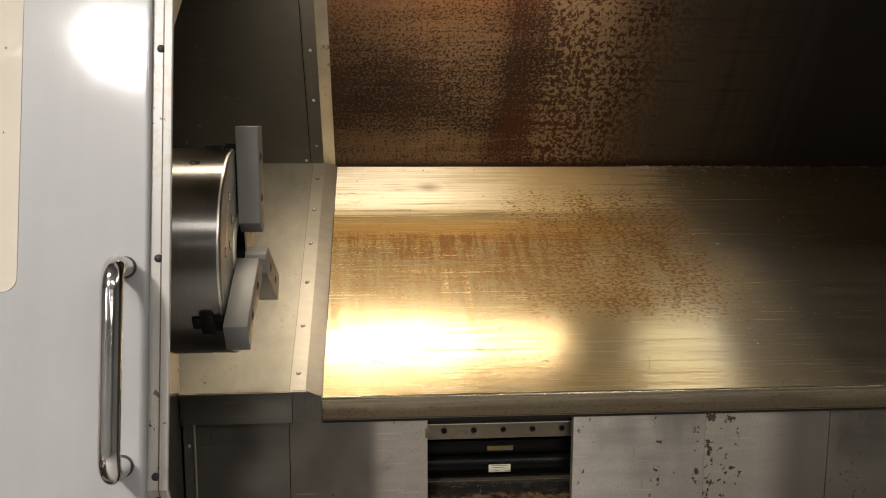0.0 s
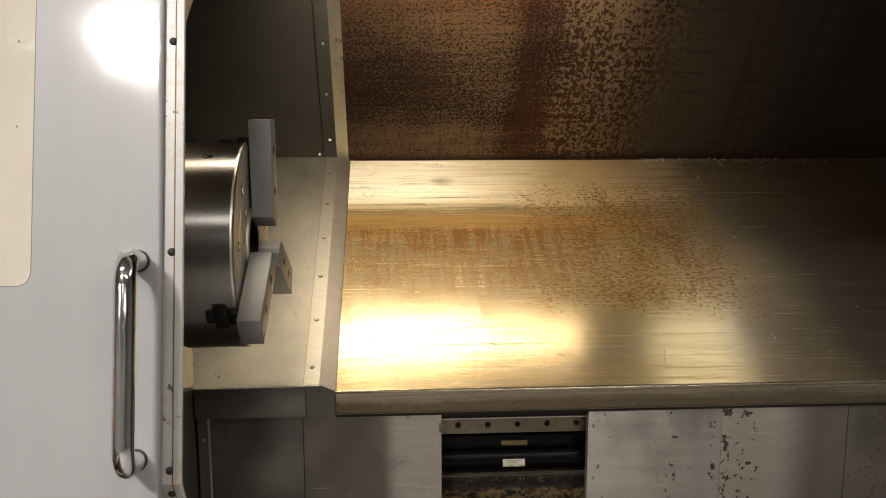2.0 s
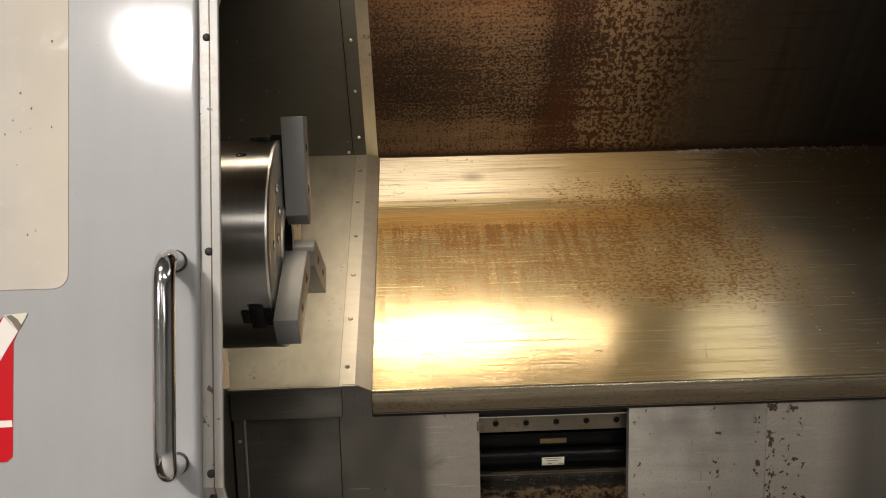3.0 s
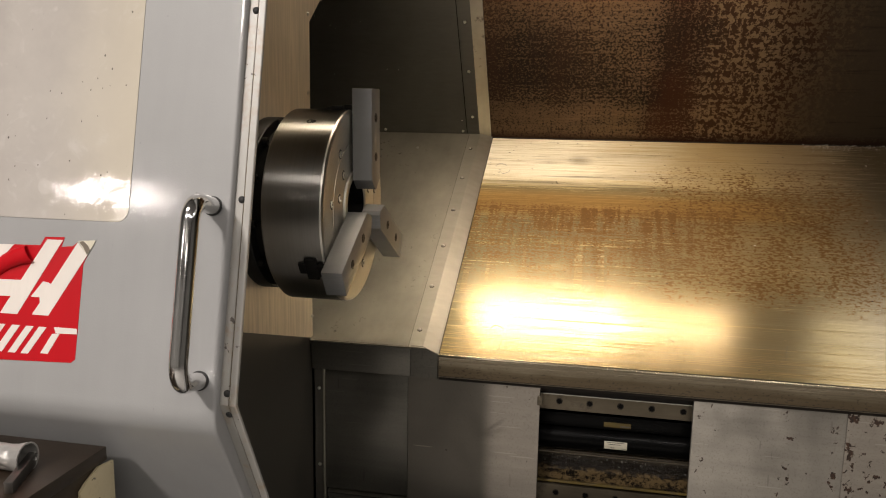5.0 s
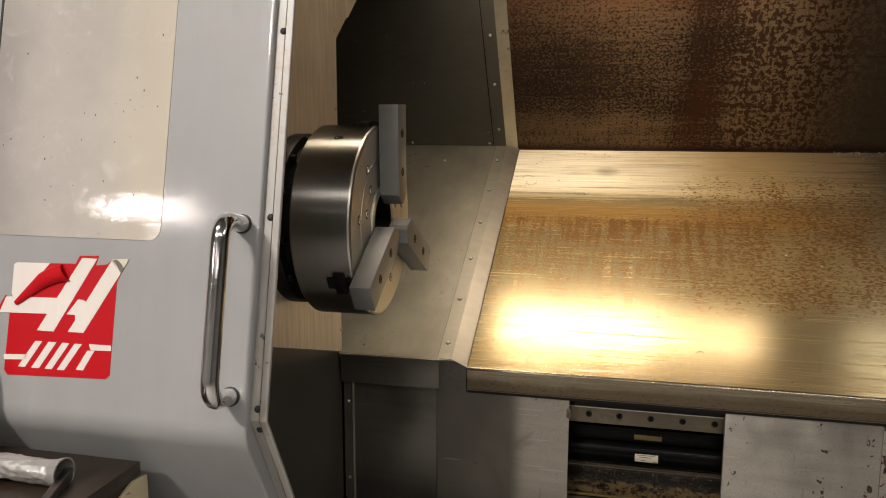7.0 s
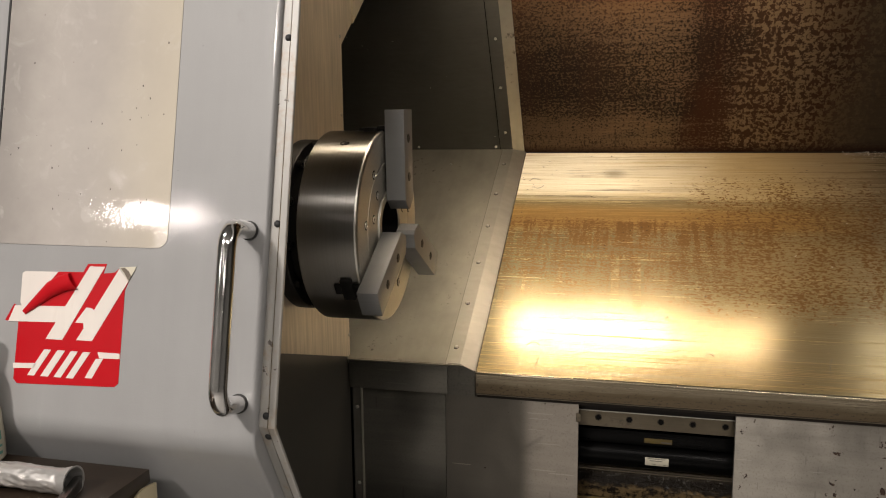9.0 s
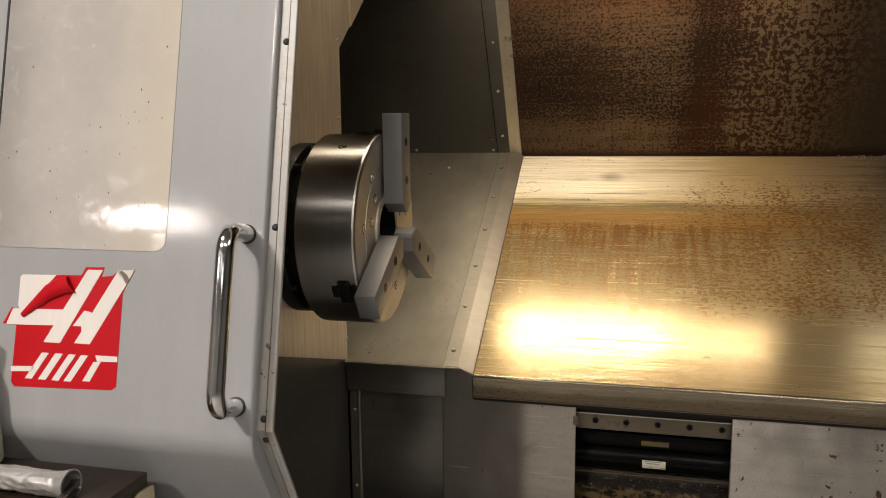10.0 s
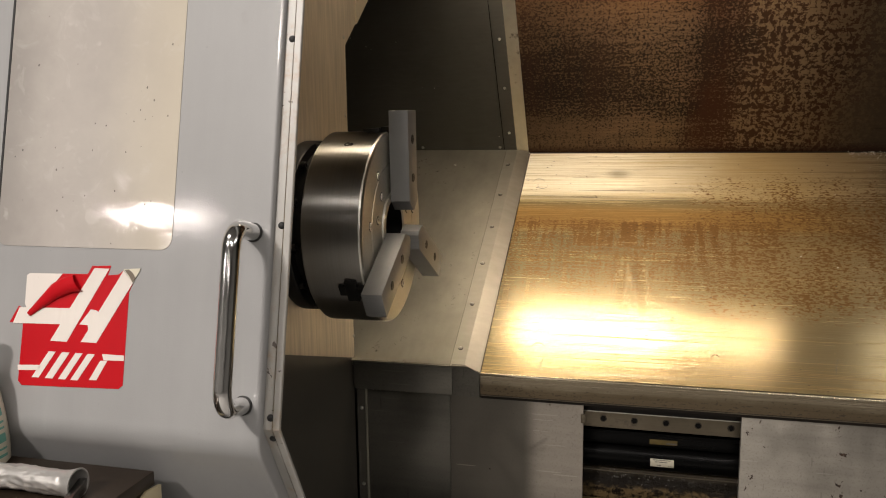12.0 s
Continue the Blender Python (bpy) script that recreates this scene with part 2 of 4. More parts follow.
    r0 = M("POWER", M("ADD", M("POWER", M("DIVIDE", M("SUBTRACT", x, 0.120), 0.030), 2.0), M("POWER", M("DIVIDE", M("SUBTRACT", s, -0.098), 0.020), 2.0)), 0.5)
    spot = S(r0, 1.5, 0.1)
    rust = M("MAXIMUM", M("MAXIMUM", M("MULTIPLY", mask_l, 0.95), M("MULTIPLY", mask_r, 0.95)), M("MULTIPLY", drip, 0.45))
    # the golden film: thick in the wiped and spotted zones, thin elsewhere, none at the far end
    haze = M("MULTIPLY", M("MULTIPLY", S(xw, 0.22, 0.55), S(slant, 0.86, 0.60)), M("ADD", 0.45, M("MULTIPLY", S(sw, -0.68, -0.45), 0.55)))
    film = M("MAXIMUM", M("MAXIMUM", M("MULTIPLY", left, 0.06), M("MULTIPLY", haze, 0.20)), M("MAXIMUM", M("MULTIPLY", tide, 0.80), M("MULTIPLY", blocks, 0.72)))
    streaks = M("MULTIPLY", S(hairline, 0.48, 0.66), S(wide, 0.40, 0.62))
    film = M("MAXIMUM", film, M("MULTIPLY", M("MULTIPLY", streaks, S(slant, 0.80, 0.50)), 0.42))
    film = M("MAXIMUM", film, M("MULTIPLY", M("MULTIPLY", S(sl, -0.65, -0.75), S(slant, 0.70, 0.45)), M("MULTIPLY", S(hairline, 0.38, 0.62), 0.55)))
    gold = M("MULTIPLY", S(slant, 0.70, 0.44), M("ADD", 0.30, M("MULTIPLY", wide, 0.60)))
    scoured = M("MULTIPLY", M("MULTIPLY", S(sl, -0.225, -0.150), S(xw, 0.56, 0.02)), S(hairline, 0.72, 0.42))
    pepper = M("MAXIMUM", M("MULTIPLY", dots(n, l, coords(n, l, (1, 1.4, 1)), 74, 0.12, 0.42), S(cloud, 0.30, 0.54)), M("MULTIPLY", dots(n, l, coords(n, l, (0.45, 1.8, 1)), 210, 0.24, 0.26), M("MAXIMUM", M("MULTIPLY", film, S(s, -0.25, -0.32)), M("MULTIPLY", S(s, -0.68, -0.755), 0.55))))
    scratch = M("MULTIPLY", dots(n, l, coords(n, l, (7, 170, 1)), 1, 0.20, 0.40), S(cloud, 0.35, 0.6))
    col = ramp(n, l, brush, [(0.25, (0.50, 0.455, 0.35)), (0.75, (0.63, 0.585, 0.47))])
    col = mix_colour(n, l, gold, col, (0.550, 0.430, 0.165))
    col = mix_colour(n, l, M("MULTIPLY", S(hairline, 0.46, 0.30), 0.36), col, (0.84, 0.79, 0.66))
    col = mix_colour(n, l, M("MULTIPLY", scoured, 0.85), col, (0.92, 0.88, 0.74))
    col = mix_colour(n, l, film, col, (0.38, 0.226, 0.046))
    col = mix_colour(n, l, M("MULTIPLY", spot, 0.55), col, (0.20, 0.15, 0.07))
    col = mix_colour(n, l, rust, col, (0.140, 0.064, 0.012))
    col = mix_colour(n, l, M("MAXIMUM", M("MULTIPLY", pepper, 0.9), M("MULTIPLY", scratch, 0.30)), col, (0.055, 0.034, 0.018))
    l.new(col, b.inputs["Base Color"])
    dull = M("MAXIMUM", M("MULTIPLY", rust, 0.9), pepper)
    rub = N(1.6, 75, 4, 0.65)
    scrub = M("MULTIPLY", M("MULTIPLY", S(sl, -0.232, -0.160), S(xw, 0.90, 0.35)), S(rub, 0.25, 0.62))
    l.new(M("SUBTRACT", M("SUBTRACT", 1.0, M("MULTIPLY", dull, 0.6)), M("MAXIMUM", M("MULTIPLY", film, 0.35), M("MULTIPLY", scoured, 0.45))), b.inputs["Metallic"])
    polish = S(hairline, 0.40, 0.64)
    rough = M("ADD", M("ADD", M("ADD", 0.15, M("MULTIPLY", polish, 0.15)), M("MULTIPLY", brush, 0.10)), M("ADD", M("MULTIPLY", wide, 0.08), M("ADD", M("MULTIPLY", film, 0.09), M("MULTIPLY", dull, 0.2))))
    l.new(M("ADD", M("ADD", rough, 0.16), M("MULTIPLY", scrub, 0.32)), b.inputs["Roughness"])
    h = M("SUBTRACT", M("ADD", brush, M("MULTIPLY", hairline, 0.9)), M("MULTIPLY", M("ADD", mask_r, mask_l), 0.2))
    bump(n, l, b, h, 0.22, 0.0005)
    # a second, sharper lobe of the same metal: the polish left by wiping
    gl, mx = n.new("ShaderNodeBsdfPrincipled"), n.new("ShaderNodeMixShader")
    for key in ("Base Color", "Metallic", "Normal"):
        l.new(b.inputs[key].links[0].from_socket, gl.inputs[key])
    l.new(M("ADD", M("SUBTRACT", rough, 0.125), M("MULTIPLY", scrub, 0.50)), gl.inputs["Roughness"])
    # brushed along x, so the shine is drawn out across it
    across = n.new("ShaderNodeCombineXYZ")
    across.inputs[1].default_value, across.inputs[2].default_value = math.cos(radians(SLOPE)), math.sin(radians(SLOPE))
    for node, amount in ((b, 0.05), (gl, 0.25)):
        l.new(across.outputs[0], node.inputs["Tangent"])
        node.inputs["Anisotropic"].default_value = amount
    mx.inputs[0].default_value = 0.70
    l.new(b.outputs[0], mx.inputs[1])
    l.new(gl.outputs[0], mx.inputs[2])
    # dry dirt and rust lie on the metal and do not shine
    dry, mx2 = n.new("ShaderNodeBsdfPrincipled"), n.new("ShaderNodeMixShader")
    crust = mix_colour(n, l, dash, (0.085, 0.038, 0.007), (0.205, 0.102, 0.022))
    dust = mix_colour(n, l, S(hairline, 0.35, 0.65), (0.38, 0.262, 0.118), (0.26, 0.165, 0.064))
    dust = mix_colour(n, l, M("MULTIPLY", tide, 0.8), dust, (0.235, 0.122, 0.034))
    l.new(mix_colour(n, l, pepper, mix_colour(n, l, rust, dust, crust), (0.045, 0.03, 0.018)), dry.inputs["Base Color"])
    dry.inputs["Roughness"].default_value, dry.inputs["Specular IOR Level"].default_value = 0.8, 0.15
    veil = M("MULTIPLY", M("MULTIPLY", S(xw, 0.10, 0.50), S(slant, 0.88, 0.62)), M("MULTIPLY", M("ADD", 0.45, M("MULTIPLY", S(sw, -0.66, -0.45), 0.55)), 0.42))
    # a thin pale veil beyond the spotted zone, painted to lighten the dark far end
    far = M("MULTIPLY", M("MULTIPLY", S(slant, 0.55, 0.78), M("ADD", 0.25, M("MULTIPLY", S(sw, -0.46, -0.16), 0.75))), M("ADD", 0.07, M("MULTIPLY", M("ADD", M("MULTIPLY", cloud, 0.6), M("MULTIPLY", hairline, 0.4)), 0.20)))
    veil = M("MAXIMUM", veil, far)
    stain = M("MAXIMUM", M("MAXIMUM", M("MULTIPLY", tide, 0.56), M("MULTIPLY", M("MULTIPLY", blocks, S(rows, 0.36, 0.56)), 0.58)), veil)
    l.new(M("MAXIMUM", M("MAXIMUM", stain, M("MULTIPLY", pepper, 0.92)), M("MAXIMUM", M("MULTIPLY", rust, 0.80), M("MULTIPLY", scratch, 0.30))), mx2.inputs[0])
    l.new(mx.outputs[0], mx2.inputs[1])
    l.new(dry.outputs[0], mx2.inputs[2])
    l.new(mx2.outputs[0], n["Material Output"].inputs["Surface"])
    return m


def back_metal():
    """Heavily rusted sheet: pits and worm-like bare marks, a dark red-brown stripe, large flaked blots, then dark steel
    with the lamp's falloff put into its colour.
    """
    m, n, l, b = material("rusted_back_sheet")
    M = lambda op, *a: math_node(n, l, op, *a)
    N = lambda sx, sz, detail=3, rough=0.6, dist=0.0: noise_tex(n, l, coords(n, l, (sx, 1, sz)), 1, detail, rough, dist)
    S = lambda v, lo, hi: step(n, l, v, lo, hi)
    x, _, h = axes(n, l)
    cloud = noise_tex(n, l, coords(n, l), 5, 5, 0.6)
    bands = N(2.2, 20, 4)
    lines = N(5, 110, 4, 0.65)
    streak = N(26, 1.6, 4)
    fine = M("ADD", M("MULTIPLY", N(140, 185, 3, 0.65, 0.3), 0.75), M("MULTIPLY", N(330, 380, 2), 0.25))
    pits = N(140, 160, 2, 0.5)
    blob = M("ADD", M("MULTIPLY", N(88, 80, 4, 0.6, 0.4), 0.80), M("MULTIPLY", N(260, 260, 2), 0.20))
    grain = N(14, 200, 4)
    xw = M("ADD", x, M("MULTIPLY", M("SUBTRACT", cloud, 0.5), 0.12))
    hw = M("ADD", h, M("MULTIPLY", M("SUBTRACT", cloud, 0.5), 0.16))
    blots = M("MULTIPLY", S(xw, 0.36, 0.46), S(xw, 0.82, 0.66))
    stripe = M("MULTIPLY", S(xw, 0.24, 0.33), S(xw, 0.47, 0.38))
    clean_dim = S(M("ADD", M("ADD", xw, M("MULTIPLY", M("SUBTRACT", blob, 0.5), 0.30)), M("MULTIPLY", M("SUBTRACT", h, 0.2), -0.12)), 0.61, 0.75)
    top = M("MULTIPLY", S(hw, 0.30, 0.52), S(xw, 0.70, 0.50))
    pale = M("MULTIPLY", S(xw, 0.34, 0.22), S(M("ADD", h, M("MULTIPLY", M("SUBTRACT", cloud, 0.5), 0.08)), 0.125, 0.090))
    middle = M("MULTIPLY", M("MULTIPLY", S(hw, 0.09, 0.13), S(hw, 0.33, 0.24)), S(xw, 0.44, 0.32))
    soot = M("MULTIPLY", M("MULTIPLY", S(xw, 0.16, 0.02), S(hw, 0.12, 0.17)), S(hw, 0.36, 0.27))
    # how much bare metal shows: little in the sooty rows, much near the foot and the top
    bare = M("ADD", M("ADD", 0.515, M("MULTIPLY", pale, 0.045)), M("ADD", M("MULTIPLY", top, 0.050), M("ADD", M("MULTIPLY", middle, -0.030), M("MULTIPLY", soot, -0.030))))
    bare = M("ADD", bare, M("ADD", M("MULTIPLY", M("SUBTRACT", streak, 0.5), -0.16), M("ADD", M("MULTIPLY", M("SUBTRACT", bands, 0.5), -0.16), M("MULTIPLY", stripe, -0.05))))
    bare = M("ADD", bare, M("MULTIPLY", M("SUBTRACT", lines, 0.5), -0.22))
    pattern = M("ADD", M("MULTIPLY", blots, blob), M("MULTIPLY", M("SUBTRACT", 1.0, blots), fine))
    diff = M("SUBTRACT", pattern, M("ADD", bare, M("MULTIPLY", blots, -0.012)))
    rust = M("MAXIMUM", S(diff, -0.012, 0.014), M("MULTIPLY", S(pits, 0.60, 0.63), 0.85))
    rust = M("MULTIPLY", rust, M("SUBTRACT", 1.0, M("MULTIPLY", clean_dim, 0.93)))
    base = ramp(n, l, grain, [(0.3, (0.100, 0.063, 0.036)), (0.7, (0.22, 0.140, 0.080))])
    base = mix_colour(n, l, M("MULTIPLY", S(cloud, 0.4, 0.65), 0.5), base, (0.165, 0.108, 0.052))
    base = mix_colour(n, l, M("MULTIPLY", M("MULTIPLY", S(xw, 0.45, 0.30), S(bands, 0.42, 0.60)), 0.6), base, (0.105, 0.070, 0.038))
    base = mix_colour(n, l, M("MULTIPLY", soot, 0.35), base, (0.060, 0.041, 0.024))
    base = mix_colour(n, l, M("MULTIPLY", top, 0.72), base, (0.175, 0.074, 0.024))
    base = mix_colour(n, l, M("MULTIPLY", stripe, 0.55), base, (0.075, 0.036, 0.020))
    base = mix_colour(n, l, M("MULTIPLY", M("MULTIPLY", S(xw, 0.34, 0.44), S(xw, 0.66, 0.50)), 0.7), base, (0.275, 0.195, 0.112))
    # base darkens towards the left end
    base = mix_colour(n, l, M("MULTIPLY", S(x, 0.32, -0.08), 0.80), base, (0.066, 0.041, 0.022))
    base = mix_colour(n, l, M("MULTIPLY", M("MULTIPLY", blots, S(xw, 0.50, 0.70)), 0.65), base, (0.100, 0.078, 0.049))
    # steel tone darkens to the far end: lamp falloff put into the colour
    wiped_dim = mix_colour(n, l, S(M("ADD", xw, M("MULTIPLY", M("SUBTRACT", streak, 0.5), 0.30)), 0.72, 1.14), (0.072, 0.053, 0.034), (0.018, 0.015, 0.011))
    wiped_dim = mix_colour(n, l, M("MULTIPLY", S(lines, 0.52, 0.72), 0.55), wiped_dim, (0.014, 0.011, 0.008))
    base = mix_colour(n, l, clean_dim, base, wiped_dim)
    brown = mix_colour(n, l, S(streak, 0.35, 0.65), (0.010, 0.0065, 0.005), (0.024, 0.0115, 0.007))
    brown = mix_colour(n, l, M("MULTIPLY", M("MAXIMUM", stripe, M("MAXIMUM", M("MULTIPLY", top, 0.8), M("MULTIPLY", blots, 0.85))), S(cloud, 0.38, 0.6)), brown, (0.046, 0.0155, 0.007))
    brown = mix_colour(n, l, M("MULTIPLY", M("MULTIPLY", blots, S(xw, 0.72, 0.50)), 0.6), brown, (0.056, 0.022, 0.011))
    col = mix_colour(n, l, M("MULTIPLY", rust, 0.92), base, brown)
    foot = M("MULTIPLY", S(M("ADD", h, M("MULTIPLY", fine, -0.05)), 0.004, -0.020), 0.8)
    col = mix_colour(n, l, foot, col, (0.03, 0.012, 0.008))
    l.new(col, b.inputs["Base Color"])
    b.inputs["Specular IOR Level"].default_value = 0.12
    l.new(M("MULTIPLY", M("MULTIPLY", M("SUBTRACT", 1.0, rust), M("SUBTRACT", 1.0, clean_dim)), 0.25), b.inputs["Metallic"])
    l.new(M("ADD", 0.50, M("MULTIPLY", rust, 0.22)), b.inputs["Roughness"])
    bump(n, l, b, M("ADD", M("MULTIPLY", diff, -1.0), M("MULTIPLY", grain, 0.3)), 0.35, 0.0008)
    return m


def cover_metal(name, spots, tint=(0.41, 0.37, 0.32), oil=None):
    """Dull sheet steel; spots: strips (x, half width, density) where rust has flaked through; the last argument: shade
    put into the colour between two x, its upright border soft.
    """
    m, n, l, b = material(name)
    M = lambda op, *a: math_node(n, l, op, *a)
    x, y, z = axes(n, l)
    cloud = noise_tex(n, l, coords(n, l, (1, 1, 0.6)), 9, 5, 0.6)
    wipe = noise_tex(n, l, coords(n, l, (6, 1, 55)), 1, 4, 0.6)
    fine = noise_tex(n, l, coords(n, l), 240, 3, 0.6)
    flake = noise_tex(n, l, coords(n, l), 62, 5, 0.62, 0.3)
    col = ramp(n, l, M("ADD", M("MULTIPLY", cloud, 0.6), M("MULTIPLY", wipe, 0.4)), [(0.35, tuple(c * 0.82 for c in tint)), (0.65, tuple(c * 1.12 for c in tint))])
    col = mix_colour(n, l, M("MULTIPLY", step(n, l, fine, 0.50, 0.72), 0.42), col, tuple(c * 0.58 for c in tint))
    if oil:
        # shade across part of the cover, painted as a darker tone
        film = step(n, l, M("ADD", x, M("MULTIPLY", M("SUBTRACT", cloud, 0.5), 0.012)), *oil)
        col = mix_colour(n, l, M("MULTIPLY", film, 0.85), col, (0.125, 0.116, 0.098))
    scores = M("MULTIPLY", dots(n, l, coords(n, l, (60, 1, 9), rot=(0, 0.2, 0)), 1, 0.16, 0.35), 0.35)
    col = mix_colour(n, l, scores, col, tuple(c * 0.5 for c in tint))
    col = mix_colour(n, l, M("MULTIPLY", dots(n, l, coords(n, l, (6, 1, 120)), 1, 0.18, 0.35), 0.35), col, tuple(min(1, c * 1.45) for c in tint))
    mask = step(n, l, noise_tex(n, l, coords(n, l, loc=(3, 1, 2)), 85, 3, 0.5), 0.755, 0.765)
    for x0, w, amount in spots:
        near = step(n, l, M("ABSOLUTE", M("SUBTRACT", x, x0)), w, w * 0.2)
        mask = M("MAXIMUM", mask, M("MULTIPLY", step(n, l, M("ADD", flake, M("MULTIPLY", near, amount)), 0.725, 0.74), step(n, l, near, 0.0, 0.2)))
    rusty = mix_colour(n, l, step(n, l, fine, 0.4, 0.6), (0.022, 0.012, 0.008), (0.060, 0.029, 0.015))
    col = mix_colour(n, l, mask, col, rusty)
    l.new(col, b.inputs["Base Color"])
    l.new(M("MULTIPLY", M("SUBTRACT", 1.0, mask), 0.80), b.inputs["Metallic"])
    l.new(M("ADD", M("ADD", 0.27, M("MULTIPLY", step(n, l, cloud, 0.35, 0.65), 0.20)), M("ADD", M("MULTIPLY", wipe, 0.08), M("MULTIPLY", mask, 0.25))), b.inputs["Roughness"])
    bump(n, l, b, M("ADD", M("MULTIPLY", cloud, 2.2), M("ADD", M("MULTIPLY", wipe, 0.3), M("MULTIPLY", mask, -0.4))), 0.22, 0.002)
    return m


def enamel(name, tint, rough=0.16, grime=0.0, chips=0.0, peel=0.12, ior=1.6, haze=0.52):
    """Sprayed paint: orange peel, wipe marks, brown grime or chips down to dark primer."""
    m, n, l, b = material(name)
    M = lambda op, *a: math_node(n, l, op, *a)
    cloud = noise_tex(n, l, coords(n, l), 5, 5, 0.6)
    wipe = noise_tex(n, l, coords(n, l, (30, 30, 3)), 1, 4, 0.6)
    orange = noise_tex(n, l, coords(n, l), 420, 2, 0.5)
    col = ramp(n, l, M("ADD", M("MULTIPLY", cloud, 0.65), M("MULTIPLY", wipe, 0.35)), [(0.3, tuple(c * 0.90 for c in tint)), (0.7, tuple(c * 1.06 for c in tint))])
    if grime:
        dirt = step(n, l, M("ADD", M("MULTIPLY", noise_tex(n, l, coords(n, l), 34, 5, 0.7), 0.7), M("MULTIPLY", cloud, 0.3)), 0.62 - grime, 0.80 - grime)
        col = mix_colour(n, l, M("MULTIPLY", dirt, 0.75), col, (0.30, 0.21, 0.12))
    if chips:
        chip = step(n, l, noise_tex(n, l, coords(n, l), 70, 4, 0.6), 0.70 - chips, 0.715 - chips)
        col = mix_colour(n, l, chip, col, (0.05, 0.035, 0.025))
    speck = step(n, l, noise_tex(n, l, coords(n, l), 120, 2, 0.5), 0.765, 0.785)
    col = mix_colour(n, l, M("MULTIPLY", speck, 0.5), col, tuple(c * 0.4 for c in tint))
    b.inputs["IOR"].default_value = ior
    l.new(M("ADD", rough - 0.05, M("MULTIPLY", M("ADD", cloud, wipe), 0.07)), b.inputs["Coat Roughness"])
    b.inputs["Coat Weight"].default_value = 0.8 if ior > 1.5 else 0.2
    b.inputs["Roughness"].default_value = haze
    smudge = M("MULTIPLY", step(n, l, noise_tex(n, l, coords(n, l, (1, 1, 0.6)), 11, 4, 0.55, 0.8), 0.64, 0.76), 0.20)
    rubbed = M("MULTIPLY", step(n, l, noise_tex(n, l, coords(n, l, (28, 28, 2.2), rot=(0.0, 0.35, 0.0)), 1, 3, 0.6), 0.64, 0.78), 0.14)
    col = mix_colour(n, l, smudge, col, tuple(c * k for c, k in zip(tint, (0.62, 0.57, 0.48))))
    col = mix_colour(n, l, rubbed, col, tuple(min(1, c * 1.5) for c in tint))
    l.new(col, b.inputs["Base Color"])
    bump(n, l, b, M("ADD", orange, M("MULTIPLY", cloud, 3.0)), peel, 0.0006)
    coat = n.new("ShaderNodeBump")
    coat.inputs["Strength"].default_value, coat.inputs["Distance"].default_value = peel * 0.4, 0.0005
    l.new(M("ADD", noise_tex(n, l, coords(n, l), 360, 1, 0.5), M("MULTIPLY", cloud, 2.0)), coat.inputs["Height"])
    l.new(coat.outputs[0], b.inputs["Coat Normal"])
    return m


def window_film():
    """Clouded plastic pane, yellowed at the edge, with scuffs and black specks."""
    m, n, l, b = material("clouded_window_pane")
    M = lambda op, *a: math_node(n, l, op, *a)
    x, _, z = axes(n, l)
    cloud = noise_tex(n, l, coords(n, l), 6, 5, 0.65)
    swirl = noise_tex(n, l, coords(n, l), 14, 4, 0.6, 2.5)
    col = ramp(n, l, cloud, [(0.3, (0.41, 0.38, 0.355)), (0.7, (0.49, 0.46, 0.425))])
    col = mix_colour(n, l, M("MULTIPLY", step(n, l, M("ADD", x, M("MULTIPLY", cloud, 0.06)), -0.52, -0.36), 0.62), col, (0.60, 0.54, 0.425))
    # left edge darkened in colour for the shade behind the pane
    col = mix_colour(n, l, M("MULTIPLY", step(n, l, M("ADD", x, M("MULTIPLY", cloud, 0.05)), -0.56, -0.655), 0.55), col, (0.20, 0.19, 0.18))
    col = mix_colour(n, l, M("MULTIPLY", step(n, l, swirl, 0.56, 0.70), 0.16), col, (0.62, 0.60, 0.57))
    flat_map = coords(n, l, (1.2, 0, 0.8))
    marks = M("MAXIMUM", dots(n, l, flat_map, 52, 0.052, 0.80), M("MULTIPLY", dots(n, l, flat_map, 95, 0.075, 0.45), step(n, l, cloud, 0.42, 0.58)))
    col = mix_colour(n, l, M("MULTIPLY", marks, 0.8), col, (0.07, 0.062, 0.060))
    drops = step(n, l, noise_tex(n, l, coords(n, l, (1, 1, 1), (2, 0, 5)), 26, 3, 0.5), 0.66, 0.72)
    col = mix_colour(n, l, M("MULTIPLY", drops, 0.22), col, (0.70, 0.68, 0.65))
    l.new(col, b.inputs["Base Color"])
    l.new(M("ADD", 0.05, M("MULTIPLY", step(n, l, swirl, 0.5, 0.7), 0.12)), b.inputs["Roughness"])
    bump(n, l, b, M("ADD", M("MULTIPLY", cloud, 3.0), swirl), 0.10, 0.002)
    return m


WALL = worn_metal("streaked_wall_sheet", (0.62, 0.53, 0.41), 0.42, (30, 30, 2), vary=0.25, bump_by=0.3, metal=0.45, grain_by=0.7)
PANEL = bed_metal()
RUST = back_metal()
STRIP = worn_metal("guard_sheet", (0.395, 0.375, 0.31), 0.46, (12, 5, 10), vary=0.20, dirt=0.01)
TRIMMING = worn_metal("bright_trim_sheet", (0.455, 0.43, 0.36), 0.41, (6, 14, 6), vary=0.14)
# dark tone; on the guard it carries the shade of the upper sheet
DARK = worn_metal("dark_sheet", (0.104, 0.100, 0.086), 0.42, (8, 40, 40), metal=0.5, vary=0.15)
# shade low on the headstock wall and angle, put into the colour
SHADE = worn_metal("shade_toned_sheet", (0.098, 0.091, 0.076), 0.42, (8, 40, 40), metal=0.5, vary=0.2)
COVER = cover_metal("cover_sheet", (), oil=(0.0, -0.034))
